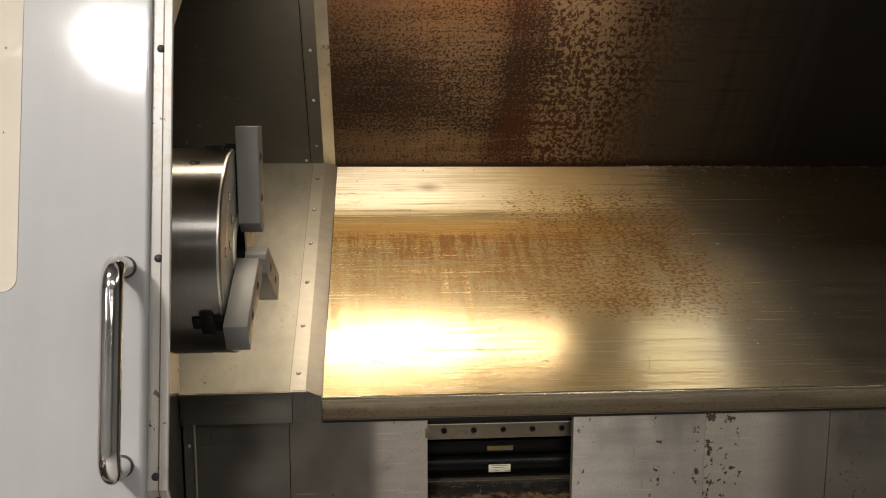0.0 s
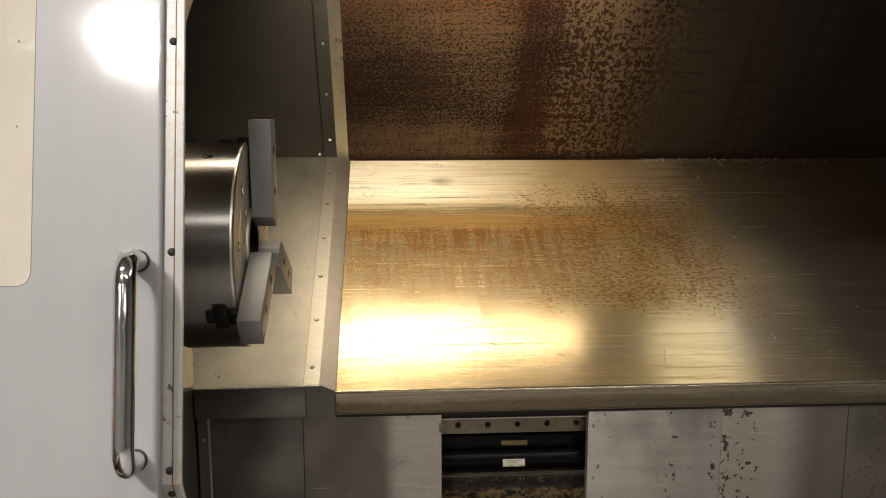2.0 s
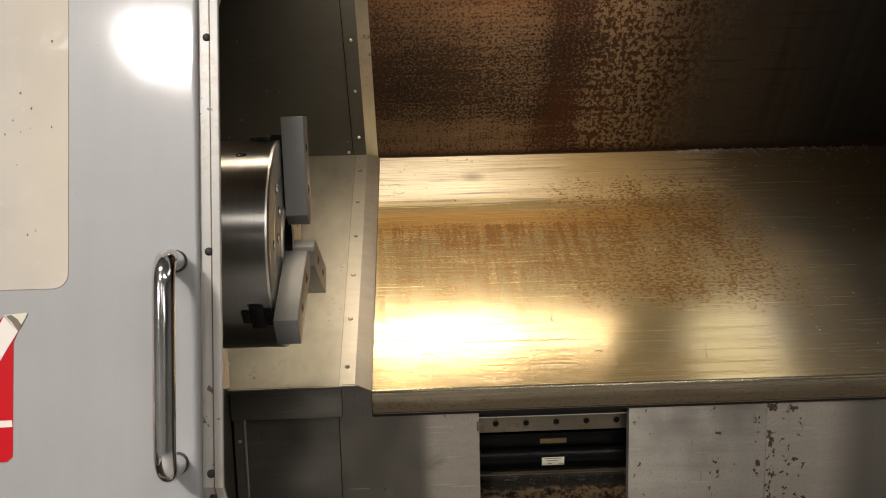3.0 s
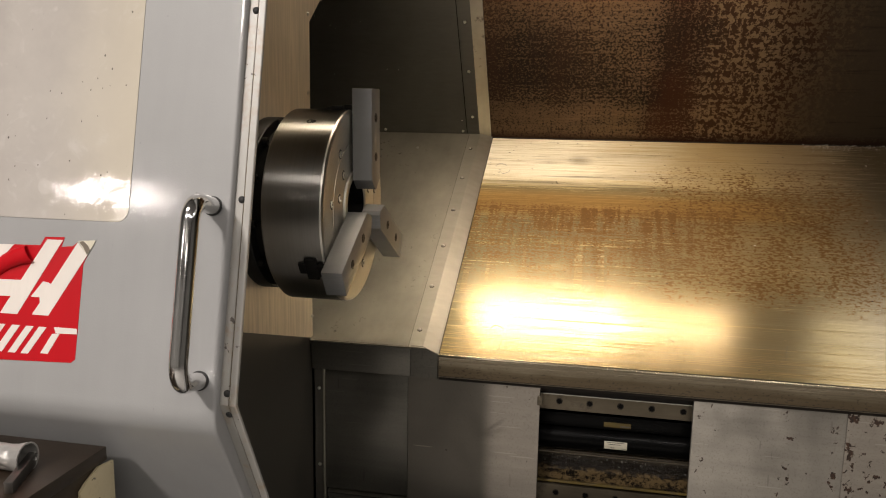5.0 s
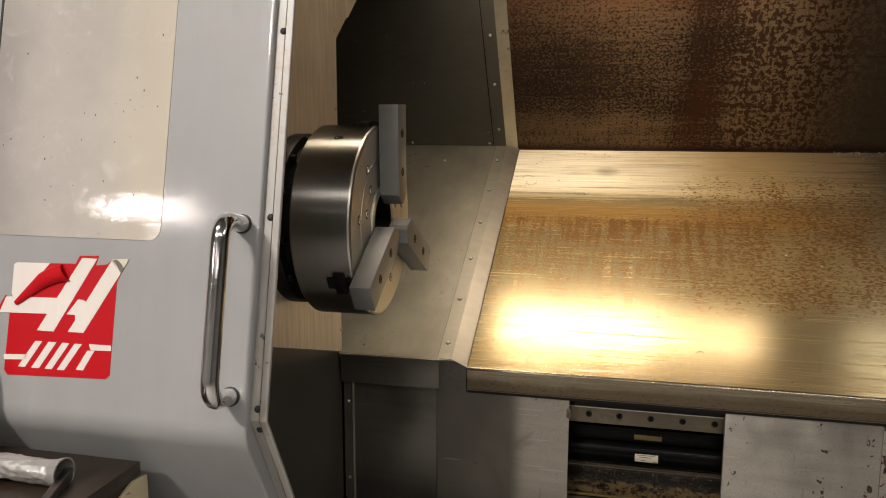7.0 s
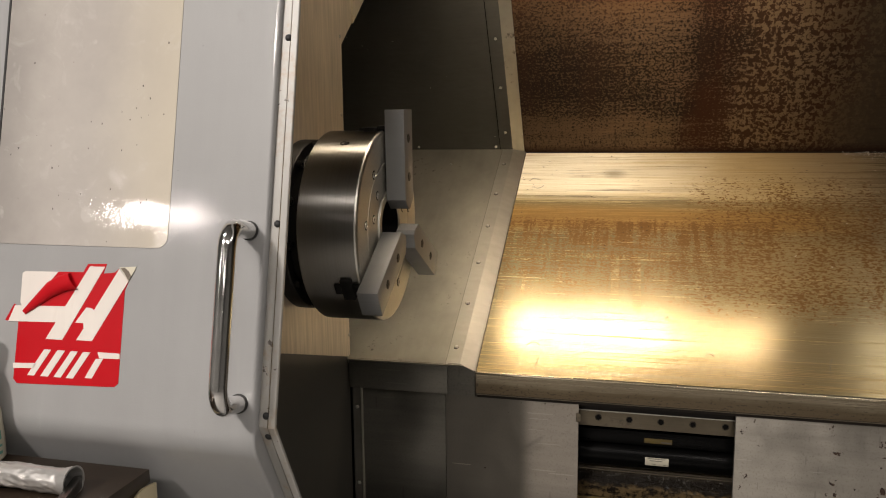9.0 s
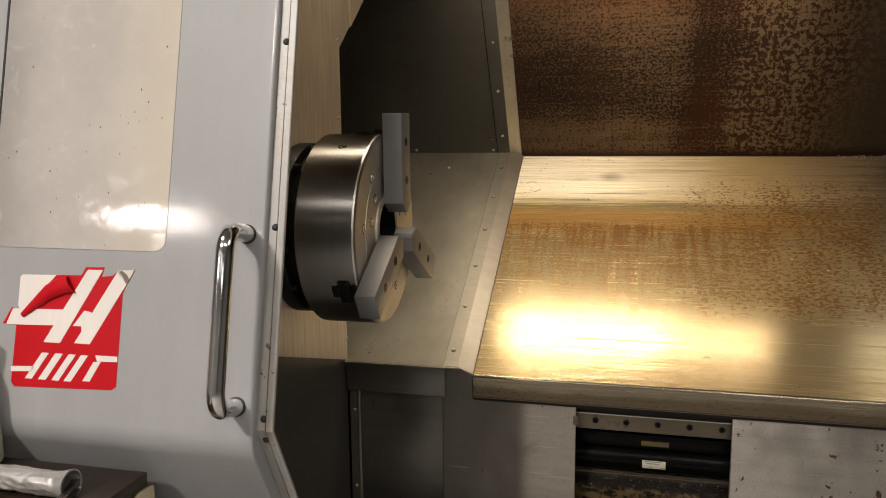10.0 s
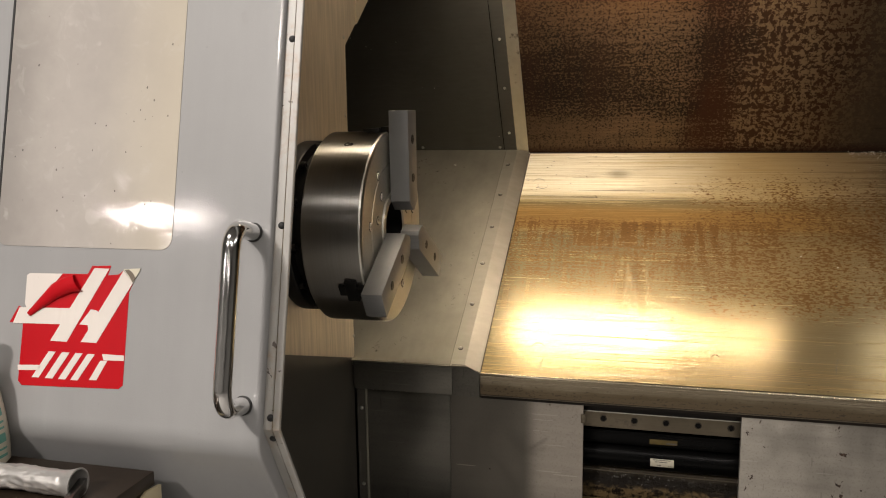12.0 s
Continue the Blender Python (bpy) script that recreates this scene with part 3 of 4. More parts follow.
# darker copy of the cover sheet for the shaded left cover and flanges
COVER_L = cover_metal("cover_sheet_shaded", (), (0.165, 0.157, 0.136))
# darker copy for the far cover, its shade put into the colour
COVER_F = cover_metal("cover_sheet_spotted_shaded", ((0.96, 0.06, 0.13), (1.10, 0.10, 0.10)), (0.125, 0.115, 0.096))
COVER_R = cover_metal("cover_sheet_rusty", ((0.545, 0.022, 0.16), (0.625, 0.014, 0.12), (0.40, 0.03, 0.10)), (0.41, 0.38, 0.332))
COVER_D = cover_metal("cover_sheet_rusty_shaded", ((0.655, 0.022, 0.19), (0.70, 0.06, 0.135)), oil=(0.745, 0.845))
CHUCK = turned("turned_steel", (0.30, 0.288, 0.268), 0.36)
FACE = worn_metal("turned_face", (0.66, 0.63, 0.56), 0.54, (60, 60, 60), vary=0.08)
JAW = worn_metal("ground_jaw_steel", (0.28, 0.28, 0.28), 0.50, (6, 120, 6), metal=0.6)
BLACK = worn_metal("black_enamel", (0.002, 0.002, 0.002), 0.30, (4, 60, 60), metal=0.0, spec=0.10)
BLACKOX = worn_metal("black_oxide_steel", (0.016, 0.015, 0.014), 0.42, (30, 30, 30), metal=0.5, spec=0.3)
GRIME = worn_metal("oily_grime", (0.013, 0.009, 0.006), 0.36, (12, 60, 60), metal=0.0, vary=0.7, bump_by=0.6, spec=0.2)
RAIL = worn_metal("dirty_rail_steel", (0.185, 0.157, 0.115), 0.40, (3, 120, 120), vary=0.35, dirt=0.08)
BRASS = worn_metal("oily_yellow_tag", (0.13, 0.09, 0.02), 0.5, (40, 40, 40), metal=0.0, vary=0.4, dirt=0.14)
BOLT = worn_metal("zinc_rivet", (0.58, 0.56, 0.50), 0.36, (20, 20, 20))
CHROME = worn_metal("chrome", (0.72, 0.71, 0.70), 0.14, (12, 12, 12), vary=0.05, bump_by=0.0)
PAINT = enamel("grey_enamel", (0.303, 0.305, 0.305), 0.065, peel=0.2)
TRIM = enamel("soiled_grey_enamel", (0.345, 0.335, 0.31), 0.3, grime=0.14, chips=0.02)
PANE = window_film()
CREAM = enamel("cream_enamel", (0.55, 0.47, 0.29), 0.35, grime=0.12, chips=0.06)
CONCRETE = worn_metal("concrete", (0.40, 0.392, 0.375), 0.8, (10, 10, 10), metal=0.0)
PLASTER = worn_metal("painted_block", (0.28, 0.28, 0.27), 0.8, (5, 5, 5), metal=0.0)
PLATE = worn_metal("brown_plate", (0.052, 0.036, 0.024), 0.34, (14, 14, 14), metal=0.5, vary=0.5, dirt=0.06)
TOOL = worn_metal("dark_tool_steel", (0.17, 0.165, 0.155), 0.38, (60, 6, 6))
RED = enamel("red_vinyl", (0.48, 0.004, 0.010), 0.22, peel=0.03, ior=1.25, haze=0.5)
WHITE = enamel("white_vinyl", (0.74, 0.69, 0.64), 0.25, peel=0.03, ior=1.4)
GLUE = worn_metal("torn_backing", (0.17, 0.14, 0.11), 0.8, (30, 30, 30), metal=0.0, vary=0.3)
FOIL = worn_metal("crumpled_tin", (0.60, 0.59, 0.57), 0.34, (6, 60, 60), vary=0.15, metal=0.7)
RUBBER = worn_metal("black_rubber", (0.015, 0.015, 0.015), 0.6, (30, 30, 30), metal=0.0)
PLASTIC = enamel("milky_plastic", (0.62, 0.58, 0.46), 0.3, peel=0.05)
GREEN = enamel("green_print", (0.10, 0.34, 0.27), 0.35, peel=0.02)
CHIP = worn_metal("bright_chips", (0.80, 0.76, 0.68), 0.40, (20, 20, 20), metal=0.35)
LABEL = enamel("cream_label", (0.60, 0.56, 0.44), 0.4, grime=0.06)
INK = worn_metal("faded_ink", (0.10, 0.09, 0.08), 0.6, (10, 10, 10), metal=0.0)

GASKET = worn_metal("grey_gasket", (0.24, 0.235, 0.22), 0.5, (20, 20, 20), metal=0.0)


def sludge():
    """Black oily muck with golden dregs lower down."""
    m, n, l, b = material("oily_sludge")
    M = lambda op, *a: math_node(n, l, op, *a)
    x, y, z = axes(n, l)
    lump = noise_tex(n, l, coords(n, l, (1, 2, 2)), 34, 5, 0.7, 0.6)
    fine = noise_tex(n, l, coords(n, l), 160, 4, 0.7)
    gold = M("MULTIPLY", M("MULTIPLY", step(n, l, M("ADD", z, M("MULTIPLY", lump, -0.02)), 0.846, 0.838), step(n, l, M("ADD", z, M("MULTIPLY", lump, 0.02)), 0.832, 0.840)), step(n, l, M("ADD", M("MULTIPLY", lump, 0.6), M("MULTIPLY", fine, 0.4)), 0.43, 0.56))
    black = mix_colour(n, l, fine, (0.002, 0.002, 0.002), (0.014, 0.010, 0.006))
    black = mix_colour(n, l, step(n, l, M("ADD", z, M("MULTIPLY", lump, 0.012)), 0.872, 0.880), black, (0.055, 0.045, 0.032))
    l.new(mix_colour(n, l, gold, black, (0.105, 0.072, 0.034)), b.inputs["Base Color"])
    b.inputs["Roughness"].default_value, b.inputs["Specular IOR Level"].default_value = 0.22, 0.08
    bump(n, l, b, M("ADD", lump, M("MULTIPLY", fine, 0.6)), 0.8, 0.003)
    return m


SLUDGE = sludge()


def lip_metal():
    """Folded stainless edge: polished at the bend, brown specks and runs towards its hem."""
    m, n, l, b = material("lip_sheet")
    M = lambda op, *a: math_node(n, l, op, *a)
    x, y, z = axes(n, l)
    grain = noise_tex(n, l, coords(n, l, (3, 260, 260)), 1, 4, 0.65)
    cloud = noise_tex(n, l, coords(n, l, (1, 3, 3)), 8, 4, 0.6)
    fine = noise_tex(n, l, coords(n, l, (0.6, 1, 1)), 210, 3, 0.65)
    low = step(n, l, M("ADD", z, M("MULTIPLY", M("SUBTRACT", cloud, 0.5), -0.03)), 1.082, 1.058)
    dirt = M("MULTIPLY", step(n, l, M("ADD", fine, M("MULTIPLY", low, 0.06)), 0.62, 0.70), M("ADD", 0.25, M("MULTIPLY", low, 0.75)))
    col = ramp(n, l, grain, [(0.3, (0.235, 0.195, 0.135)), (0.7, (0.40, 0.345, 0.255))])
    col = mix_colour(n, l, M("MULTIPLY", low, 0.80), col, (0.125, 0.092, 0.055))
    col = mix_colour(n, l, M("MULTIPLY", dirt, 0.8), col, (0.045, 0.028, 0.014))
    l.new(col, b.inputs["Base Color"])
    l.new(M("SUBTRACT", 1.0, M("MULTIPLY", dirt, 0.8)), b.inputs["Metallic"])
    l.new(M("ADD", 0.20, M("ADD", M("MULTIPLY", grain, 0.12), M("MULTIPLY", M("ADD", dirt, low), 0.12))), b.inputs["Roughness"])
    bump(n, l, b, M("ADD", grain, cloud), 0.07, 0.0006)
    return m


LIP = lip_metal()
# paler than the wall sheet: lamplight on the fold is put into the colour
FLANGE = worn_metal("lit_flange", (0.66, 0.57, 0.42), 0.40, (30, 30, 4), vary=0.15, metal=0.35)

# ---- the setting ----
def structure(name, bm, mat, label, m=None):
    return tagged(part(name, bm, mat, None, "", m), label, name.split("_")[0], "", "structure")


def again(ob, m, parent=None):
    """The same mesh once more, as an object of its own."""
    o = new(ob.name.split(".")[0], ob.data)
    o.parent, o.matrix_basis = parent or ob.parent, m
    return o


structure("floor", box((-6, -6, -0.1), (6, 5, 0)), CONCRETE, "grey concrete workshop floor")
structure("wall_south", box((-6, -6.2, 0), (6, -6, 3.4)), PLASTER, "plain painted workshop wall")
structure("wall_north", box((-6, 5, 0), (6, 5.2, 3.4)), PLASTER, "plain painted workshop wall")
structure("wall_west", box((-6.2, -6, 0), (-6, 5, 3.4)), PLASTER, "plain painted workshop wall")
structure("wall_east", box((6, -6, 0), (6.2, 5, 3.4)), PLASTER, "plain painted workshop wall")
structure("ceiling", box((-6, -6, 3.4), (6, 5, 3.5)), PLASTER, "plain workshop ceiling")

# ---- the machine's enclosure, which closes the place round the bed ----
shell = thing("lathe_enclosure", "grey sheet-metal enclosure of a lathe, open in front", "machine enclosure")
part("roof", box((-1.0, 0.985, 2.30), (2.34, 1.75, 2.34)), DARK, shell)
# unseen; its low edge is set to keep shop light off the bed
part("header", box((-0.24, 0.985, 1.80), (2.34, 1.03, 2.30)), PAINT, shell)
part("end_wall", box((2.30, 1.03, 0.30), (2.34, 2.4, 2.30)), DARK, shell)
part("apron", box((-1.9, 1.10, 0.0), (2.34, 1.125, 0.62)), PAINT, shell)
# unseen lining added, and pan toned dark, to darken the chuck's reflection
part("added_lining", box((-1.0, 1.1255, 0.34), (2.30, 1.14, 0.62)), SHADE, shell, "unseen dark sheet added for the chuck's reflection")
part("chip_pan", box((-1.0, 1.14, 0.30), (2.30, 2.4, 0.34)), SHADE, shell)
part("rear_plate", box((-1.0, 2.36, 0.34), (2.30, 2.40, 2.30)), DARK, shell)
part("left_wall", box((-1.04, 1.14, 0.30), (-1.0, 2.40, 2.34)), DARK, shell)

# ---- the bed ----
LENGTH = 2.29
bed = thing("bed_cover", "brushed stainless bed cover with rust stains and a folded front lip", "machine cover", BED)
S0 = -0.7806
part("sheet", box((-0.1175, -0.7743, -0.004), (LENGTH, 0.0, 0.0)), PANEL, bed)
TO_BED = BED.inverted()
c, d = (1.498, 1.086)
lip = []
for i in range(7):
    w = radians(SLOPE + (90 - SLOPE) * i / 6)
    lip.append((1.5065 - 0.007 * math.sin(w), 1.0838 + 0.007 * math.cos(w)))
pts = lip + [(c + 0.0015, 1.046), (c + 0.012, 1.044), (c + 0.012, 1.0475), (c + 0.005, 1.0475), (c + 0.005, 1.078), (c + 0.016, 1.090)]
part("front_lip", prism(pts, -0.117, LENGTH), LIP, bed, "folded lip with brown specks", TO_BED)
part("hem", box((-0.117, 1.4982, 1.0438), (LENGTH, 1.4993, 1.0452)), RAIL, bed, "thin worn bright hem", TO_BED)
part("drip_edge", box((-0.117, 1.506, 1.036), (LENGTH, 1.530, 1.0435)), GRIME, bed, "dark oily edge under the lip", TO_BED)

back = thing("back_panel", "steel back panel covered in brown rust and flaked blots", "machine panel", BED)
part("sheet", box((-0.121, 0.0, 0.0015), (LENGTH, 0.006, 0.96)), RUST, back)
part("corner_seam", box((-0.121, -0.004, 0.0), (LENGTH, -0.0005, 0.0015)), GRIME, back, "dark greasy seam at the foot")

guard = thing("headstock_guard", "stainless sheet guard with rivet rows beside the chuck", "machine guard", BED)
part("floor_sheet", box((-0.95, -0.776, 0.0), (-0.150, -0.001, 0.015)), STRIP, guard)
# lamplight only grazes this sheet and its trim; that shade is in their colour
part("upper_sheet", box((-0.95, -0.009, 0.0155), (-0.150, 0.004, 0.96)), DARK, guard, "upper sheet darkened in colour for shade")
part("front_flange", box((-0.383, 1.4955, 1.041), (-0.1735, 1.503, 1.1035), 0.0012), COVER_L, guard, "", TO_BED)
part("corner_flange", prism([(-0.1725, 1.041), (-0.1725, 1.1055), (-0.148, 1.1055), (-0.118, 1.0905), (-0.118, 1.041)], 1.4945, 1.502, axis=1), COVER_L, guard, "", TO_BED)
part("floor_trim", prism([(-0.177, 0.0155), (-0.177, 0.017), (-0.148, 0.017), (-0.1178, 0.0025), (-0.1178, -0.003), (-0.148, 0.0135)], S0 + 0.005, -0.0012, axis=1), TRIMMING, guard, "bevelled trim strip", None, 12)
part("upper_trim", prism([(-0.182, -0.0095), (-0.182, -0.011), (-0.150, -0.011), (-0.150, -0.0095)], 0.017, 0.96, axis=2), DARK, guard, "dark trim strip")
part("upper_bevel", prism([(-0.1498, -0.011), (-0.1215, -0.001), (-0.1215, 0.003), (-0.1498, -0.008)], 0.0035, 0.96, axis=2), STRIP, guard, "bevelled trim strip", None, 12)
rivet = part("rivet", dome(0.0039, 0.0030), BOLT, guard, "", pose(-0.165, -0.080, 0.017))
for s in (-0.209, -0.337, -0.468, -0.600, -0.728):
    again(rivet, pose(-0.164, s, 0.017))
for x, s in ((-0.306, -0.080), (-0.45, -0.080)):
    again(rivet, pose(x, s, 0.015))
for h in (0.070, 0.203, 0.337, 0.470, 0.604):
    again(rivet, pose(-0.1655, -0.011, h, 90))
for x in (-0.195, -0.41, -0.62):
    again(rivet, pose(x, -0.009, 0.024, 90))

part("seam", box((-0.1785, -0.775, 0.0145), (-0.1779, -0.012, 0.0154)), SHADE, guard, "dark seam")
part("seam", box((-0.1845, -0.0098, 0.0165), (-0.1828, -0.0085, 0.96)), BLACK, guard, "dark seam")
part("seam", box((-0.1176, S0 + 0.006, -0.002), (-0.1162, -0.006, 0.0010)), GRIME, guard, "dark seam")
grime = None
for s in (-0.080, -0.209, -0.337, -0.468, -0.600, -0.728):
    m = pose(-0.164, s - 0.0010, 0.0172)
    grime = again(grime, m) if grime else part("grime_ring", lathe([(0.0, 0.0), (0.0002, 0.0048), (-0.001, 0.0050)], 18, 2), GRIME, guard, "", m)

# ---- the wall that the spindle comes through ----
wall = thing("headstock_wall", "stained stainless headstock wall with a notched rear edge", "machine wall")
part("upper_sheet", prism([(0.99, 1.260), (1.505, 1.1030), (1.505, 1.731), (1.66, 1.853), (1.66, 2.29), (0.99, 2.29)], -0.391, -0.383), WALL, wall)
part("lower_sheet", prism([(1.0, 0.34), (1.507, 0.34), (1.507, 1.103), (1.0, 1.258)], -0.393, -0.3855), SHADE, wall, "lower sheet toned dark for shade")
part("notch_flange", prism([(1.5625, 1.777), (1.66, 1.854), (1.66, 1.99), (1.566, 1.92)], -0.3825, -0.379), FLANGE, wall, "folded flange with its lamplight put into the colour")
for y, z in ((1.497, 1.745), (1.494, 1.596), (1.494, 1.447), (1.502, 1.150), (1.36, 1.98)):
    again(rivet, pose(-0.383, y, z, 0, 90), wall)

# ---- the covers under the lip ----
def cover(label, x0, x1, top, mat, y=1.509, z0=0.36, dent=None):
    """A folded sheet; dent(x, z) pushes its face in or out."""
    t = thing("way_cover", label, "way cover", group="way covers under the lip")
    if dent is None:
        part("sheet", box((x0, y, z0), (x1, y + 0.003, top), 0.0008), mat, t)
    else:
        bm = bmesh.new()
        nx, nz = 60, 60
        zs = [z0] + [top - 0.26 + 0.26 * j / nz for j in range(nz + 1)]
        front = [[bm.verts.new((x0 + (x1 - x0) * i / nx, y + dent(x0 + (x1 - x0) * i / nx, z), z)) for i in range(nx + 1)] for z in zs]
        for a, b in zip(front, front[1:]):
            for i in range(nx):
                bm.faces.new((a[i], a[i + 1], b[i + 1], b[i]))
        rim = front[0] + [r[-1] for r in front[1:]] + front[-1][-2::-1] + [r[0] for r in front[-2:0:-1]]
        rear = [bm.verts.new((v.co.x, y + 0.003, v.co.z)) for v in rim]
        for i in range(len(rim)):
            k = (i + 1) % len(rim)
            bm.faces.new((rim[i], rim[k], rear[k], rear[i]))
        bm.faces.new(rear)
        part("sheet", bm, mat, t, "", None, 50)
    part("return_edge", box((x0 + 0.001, y + 0.0035, z0), (x0 + 0.003, y + 0.022, top - 0.002)), mat, t)
    part("return_edge", box((x1 - 0.003, y + 0.0035, z0), (x1 - 0.001, y + 0.022, top - 0.002)), mat, t)
    return t


def crease(x, z):
    """A bent corner: the sheet kinks along a slanting line."""
    d = (x - 0.0) * 0.58 - (z - 0.947) * 0.815
    along = (x - 0.0) * 0.815 + (z - 0.947) * 0.58
    return -0.0022 * math.exp(-(d / 0.010) ** 2 if d > 0 else -(d / 0.003) ** 2) * math.exp(-(along / 0.022) ** 4) - 0.0015 * math.sin(9 * x + 4) * math.sin(7 * z)


def pinch(x, z):
    return -0.0032 * math.exp(-((x - 0.897) / 0.006) ** 2 - ((z - 0.887) / 0.022) ** 2) + 0.0012 * math.sin(11 * x) * math.sin(8 * z) + 0.006 * max(0.0, (x - 0.76) / 0.14) ** 2


cover("grey sheet-steel cover below the chuck guard, shade in its colour", -0.358, -0.1825, 1.0405, COVER_L, 1.5125, 0.775)
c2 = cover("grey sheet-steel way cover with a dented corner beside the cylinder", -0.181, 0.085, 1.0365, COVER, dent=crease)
cover("scratched grey steel way cover with flakes of rust", 0.3745, 0.6440, 1.039, COVER_R)
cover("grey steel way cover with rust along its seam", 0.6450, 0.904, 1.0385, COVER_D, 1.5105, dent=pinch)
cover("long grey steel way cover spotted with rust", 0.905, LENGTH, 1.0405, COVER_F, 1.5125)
part("clip", box((0.0805, 1.506, 1.000), (0.0900, 1.5085, 1.018), 0.0006), RAIL, c2, "rusty crimped clip")
angle = thing("cover_angle", "dark steel angle strip with rivets below the guard", "steel angle")
part("web", box((-0.383, 1.5135, 0.36), (-0.3585, 1.517, 1.0405)), SHADE, angle)
part("ridge", box((-0.3635, 1.508, 0.36), (-0.3590, 1.513, 1.0395), 0.001), STRIP, angle)
for z in (0.993, 0.825, 0.657):
    again(rivet, pose(-0.373, 1.5135, z, 90), angle)
vent = thing("bellows_vent", "dark horizontal slats under the fixed cover", "vent")
for i in range(7):
    part("slat", prism([(1.514, 0.0), (1.524, 0.006), (1.527, 0.005), (1.517, -0.001)], -0.357, -0.184), STRIP if i % 2 == 0 else DARK, vent, "", pose(0, 0, 0.764 - 0.011 * i))

# ---- the open stretch between the covers ----
def guide_rail(z, label):
    t = thing("guide_rail", label, "guide rail", group="tailstock guide rails")
    part("bar", prism([(1.553, z - 0.0175), (1.553, z + 0.0175), (1.556, z + 0.019), (1.566, z + 0.014), (1.572, z + 0.019), (1.590, z + 0.019), (1.590, z - 0.019), (1.572, z - 0.019), (1.566, z - 0.014), (1.556, z - 0.019)], -0.16, 0.70), RAIL, t)
    ring = lathe([(0, 0.0054), (-0.0005, 0.0058), (-0.0005, 0.0063), (0.0, 0.0066)], 20, 1)
    first = None
    for k in range(13):
        m = Matrix.Translation((-0.119 + 0.06 * k, 1.553, z))
        if first is None:
            first = part("screw_hole", lathe([(-0.0004, 0.0), (-0.0004, 0.0050), (0.001, 0.0056)], 20, 1), BLACK, t, "", m)
            rim = part("hole_rim", ring, GRIME, t, "", m)
        else:
            again(first, m)
            again(rim, m)
    return t


guide_rail(0.9955, "oily steel linear guide rail with screw holes")
guide_rail(0.7995, "brown stained linear guide rail with screw holes")
seat = thing("rail_bed", "oily machined casting behind the guide rails", "machine casting")
part("casting", box((-0.18, 1.592, 0.36), (0.72, 1.66, 1.03)), GRIME, seat)
part("top_ledge", box((-0.17, 1.532, 1.0165), (0.71, 1.592, 1.029), 0.001), GRIME, seat, "ledge crusted with brown grime")
part("wiper_edge", box((0.0, 1.5303, 1.0167), (0.70, 1.5318, 1.0183)), BOLT, seat, "bright worn edge")
part("black_plate", box((-0.17, 1.568, 0.939), (0.71, 1.592, 0.9665), 0.001), BLACK, seat, "black painted plate")
part("lower_ledge", prism([(1.560, 0.8485), (1.592, 0.884), (1.592, 0.822), (1.558, 0.822)], -0.17, 0.71), SLUDGE, seat, "sloping ledge with oily chips")
part("scraper", box((-0.1, 1.553, 0.8215), (0.66, 1.5575, 0.8265), 0.0008), BRASS, seat, "brown scraper strip")
cyl = thing("tailstock_cylinder", "black enamelled hydraulic cylinder with a small label", "hydraulic cylinder")
CY, CZ, CR = 1.589, 0.9105, 0.0268
part("tube", lathe([(-0.15, 0), (-0.15, CR), (0.69, CR), (0.69, 0)], 64, 0, centre=(0, CY, CZ)), BLACK, cyl)
part("edge_strip", box((-0.1, 1.577, 0.9375), (0.69, 1.5795, 0.9393)), BOLT, cyl, "thin worn bright edge")
part("edge_strip", box((-0.1, 1.566, 0.8808), (0.69, 1.5685, 0.8824)), RAIL, cyl, "thin worn edge")


def wrap(x0, x1, a0, a1, r, mat, name, label, thick=0.0004, n=8):
    """A label bent round the cylinder."""
    bm = bmesh.new()
    rows = [[bm.verts.new((x, CY - rr * math.cos(radians(a0 + (a1 - a0) * i / n)), CZ + rr * math.sin(radians(a0 + (a1 - a0) * i / n)))) for x in (x0, x1) for rr in (r,)] for i in range(n + 1)]
    for p, q in zip(rows, rows[1:]):
        bm.faces.new((p[0], p[1], q[1], q[0]))
    ob = part(name, bm, mat, cyl, label)
    return ob


wrap(0.2135, 0.2585, -22, 14, CR + 0.0005, LABEL, "label", "small cream label with a worn edge")
for x0, x1, a in ((0.218, 0.252, 8), (0.222, 0.246, 0), (0.226, 0.234, -15), (0.248, 0.257, -17)):
    wrap(x0, x1, a, a + 2.6, CR + 0.0009, INK, "print_bar", "")
tag = thing("maker_tag", "oily yellow tag on the black plate", "tag")
part("plate", box((0.211, 1.5668, 0.9450), (0.264, 1.5676, 0.9550), 0.0002), BRASS, tag)
part("print_bar", box((0.243, 1.5660, 0.9470), (0.263, 1.5666, 0.9495)), INK, tag)

# ---- the chuck ----
CH = Matrix.Translation((-0.229, 1.311, 1.403))
chuck = thing("chuck", "large steel three-jaw lathe chuck on its spindle", "lathe chuck", CH)
R = 0.1635
part("body", lathe([(-0.101, 0.10), (-0.101, R - 0.003), (-0.098, R), (-0.0045, R), (-0.002, R - 0.0012), (0, R - 0.0045)], 160), CHUCK, chuck)
part("face", lathe([(0.0, R - 0.0045), (0.0, 0.112), (-0.0012, 0.1115), (-0.0012, 0.110), (0.0, 0.1095), (0.0, 0.062), (0.0035, 0.061), (0.0035, 0.050), (0.0015, 0.048), (-0.05, 0.047)], 160), FACE, chuck, "turned front face")
part("rim", lathe([(-0.0052, R - 0.0006), (-0.0046, R + 0.0003), (-0.0016, R - 0.0007), (0.0003, R - 0.0048), (-0.0005, R - 0.0052)], 160), BOLT, chuck, "bright chamfered rim")
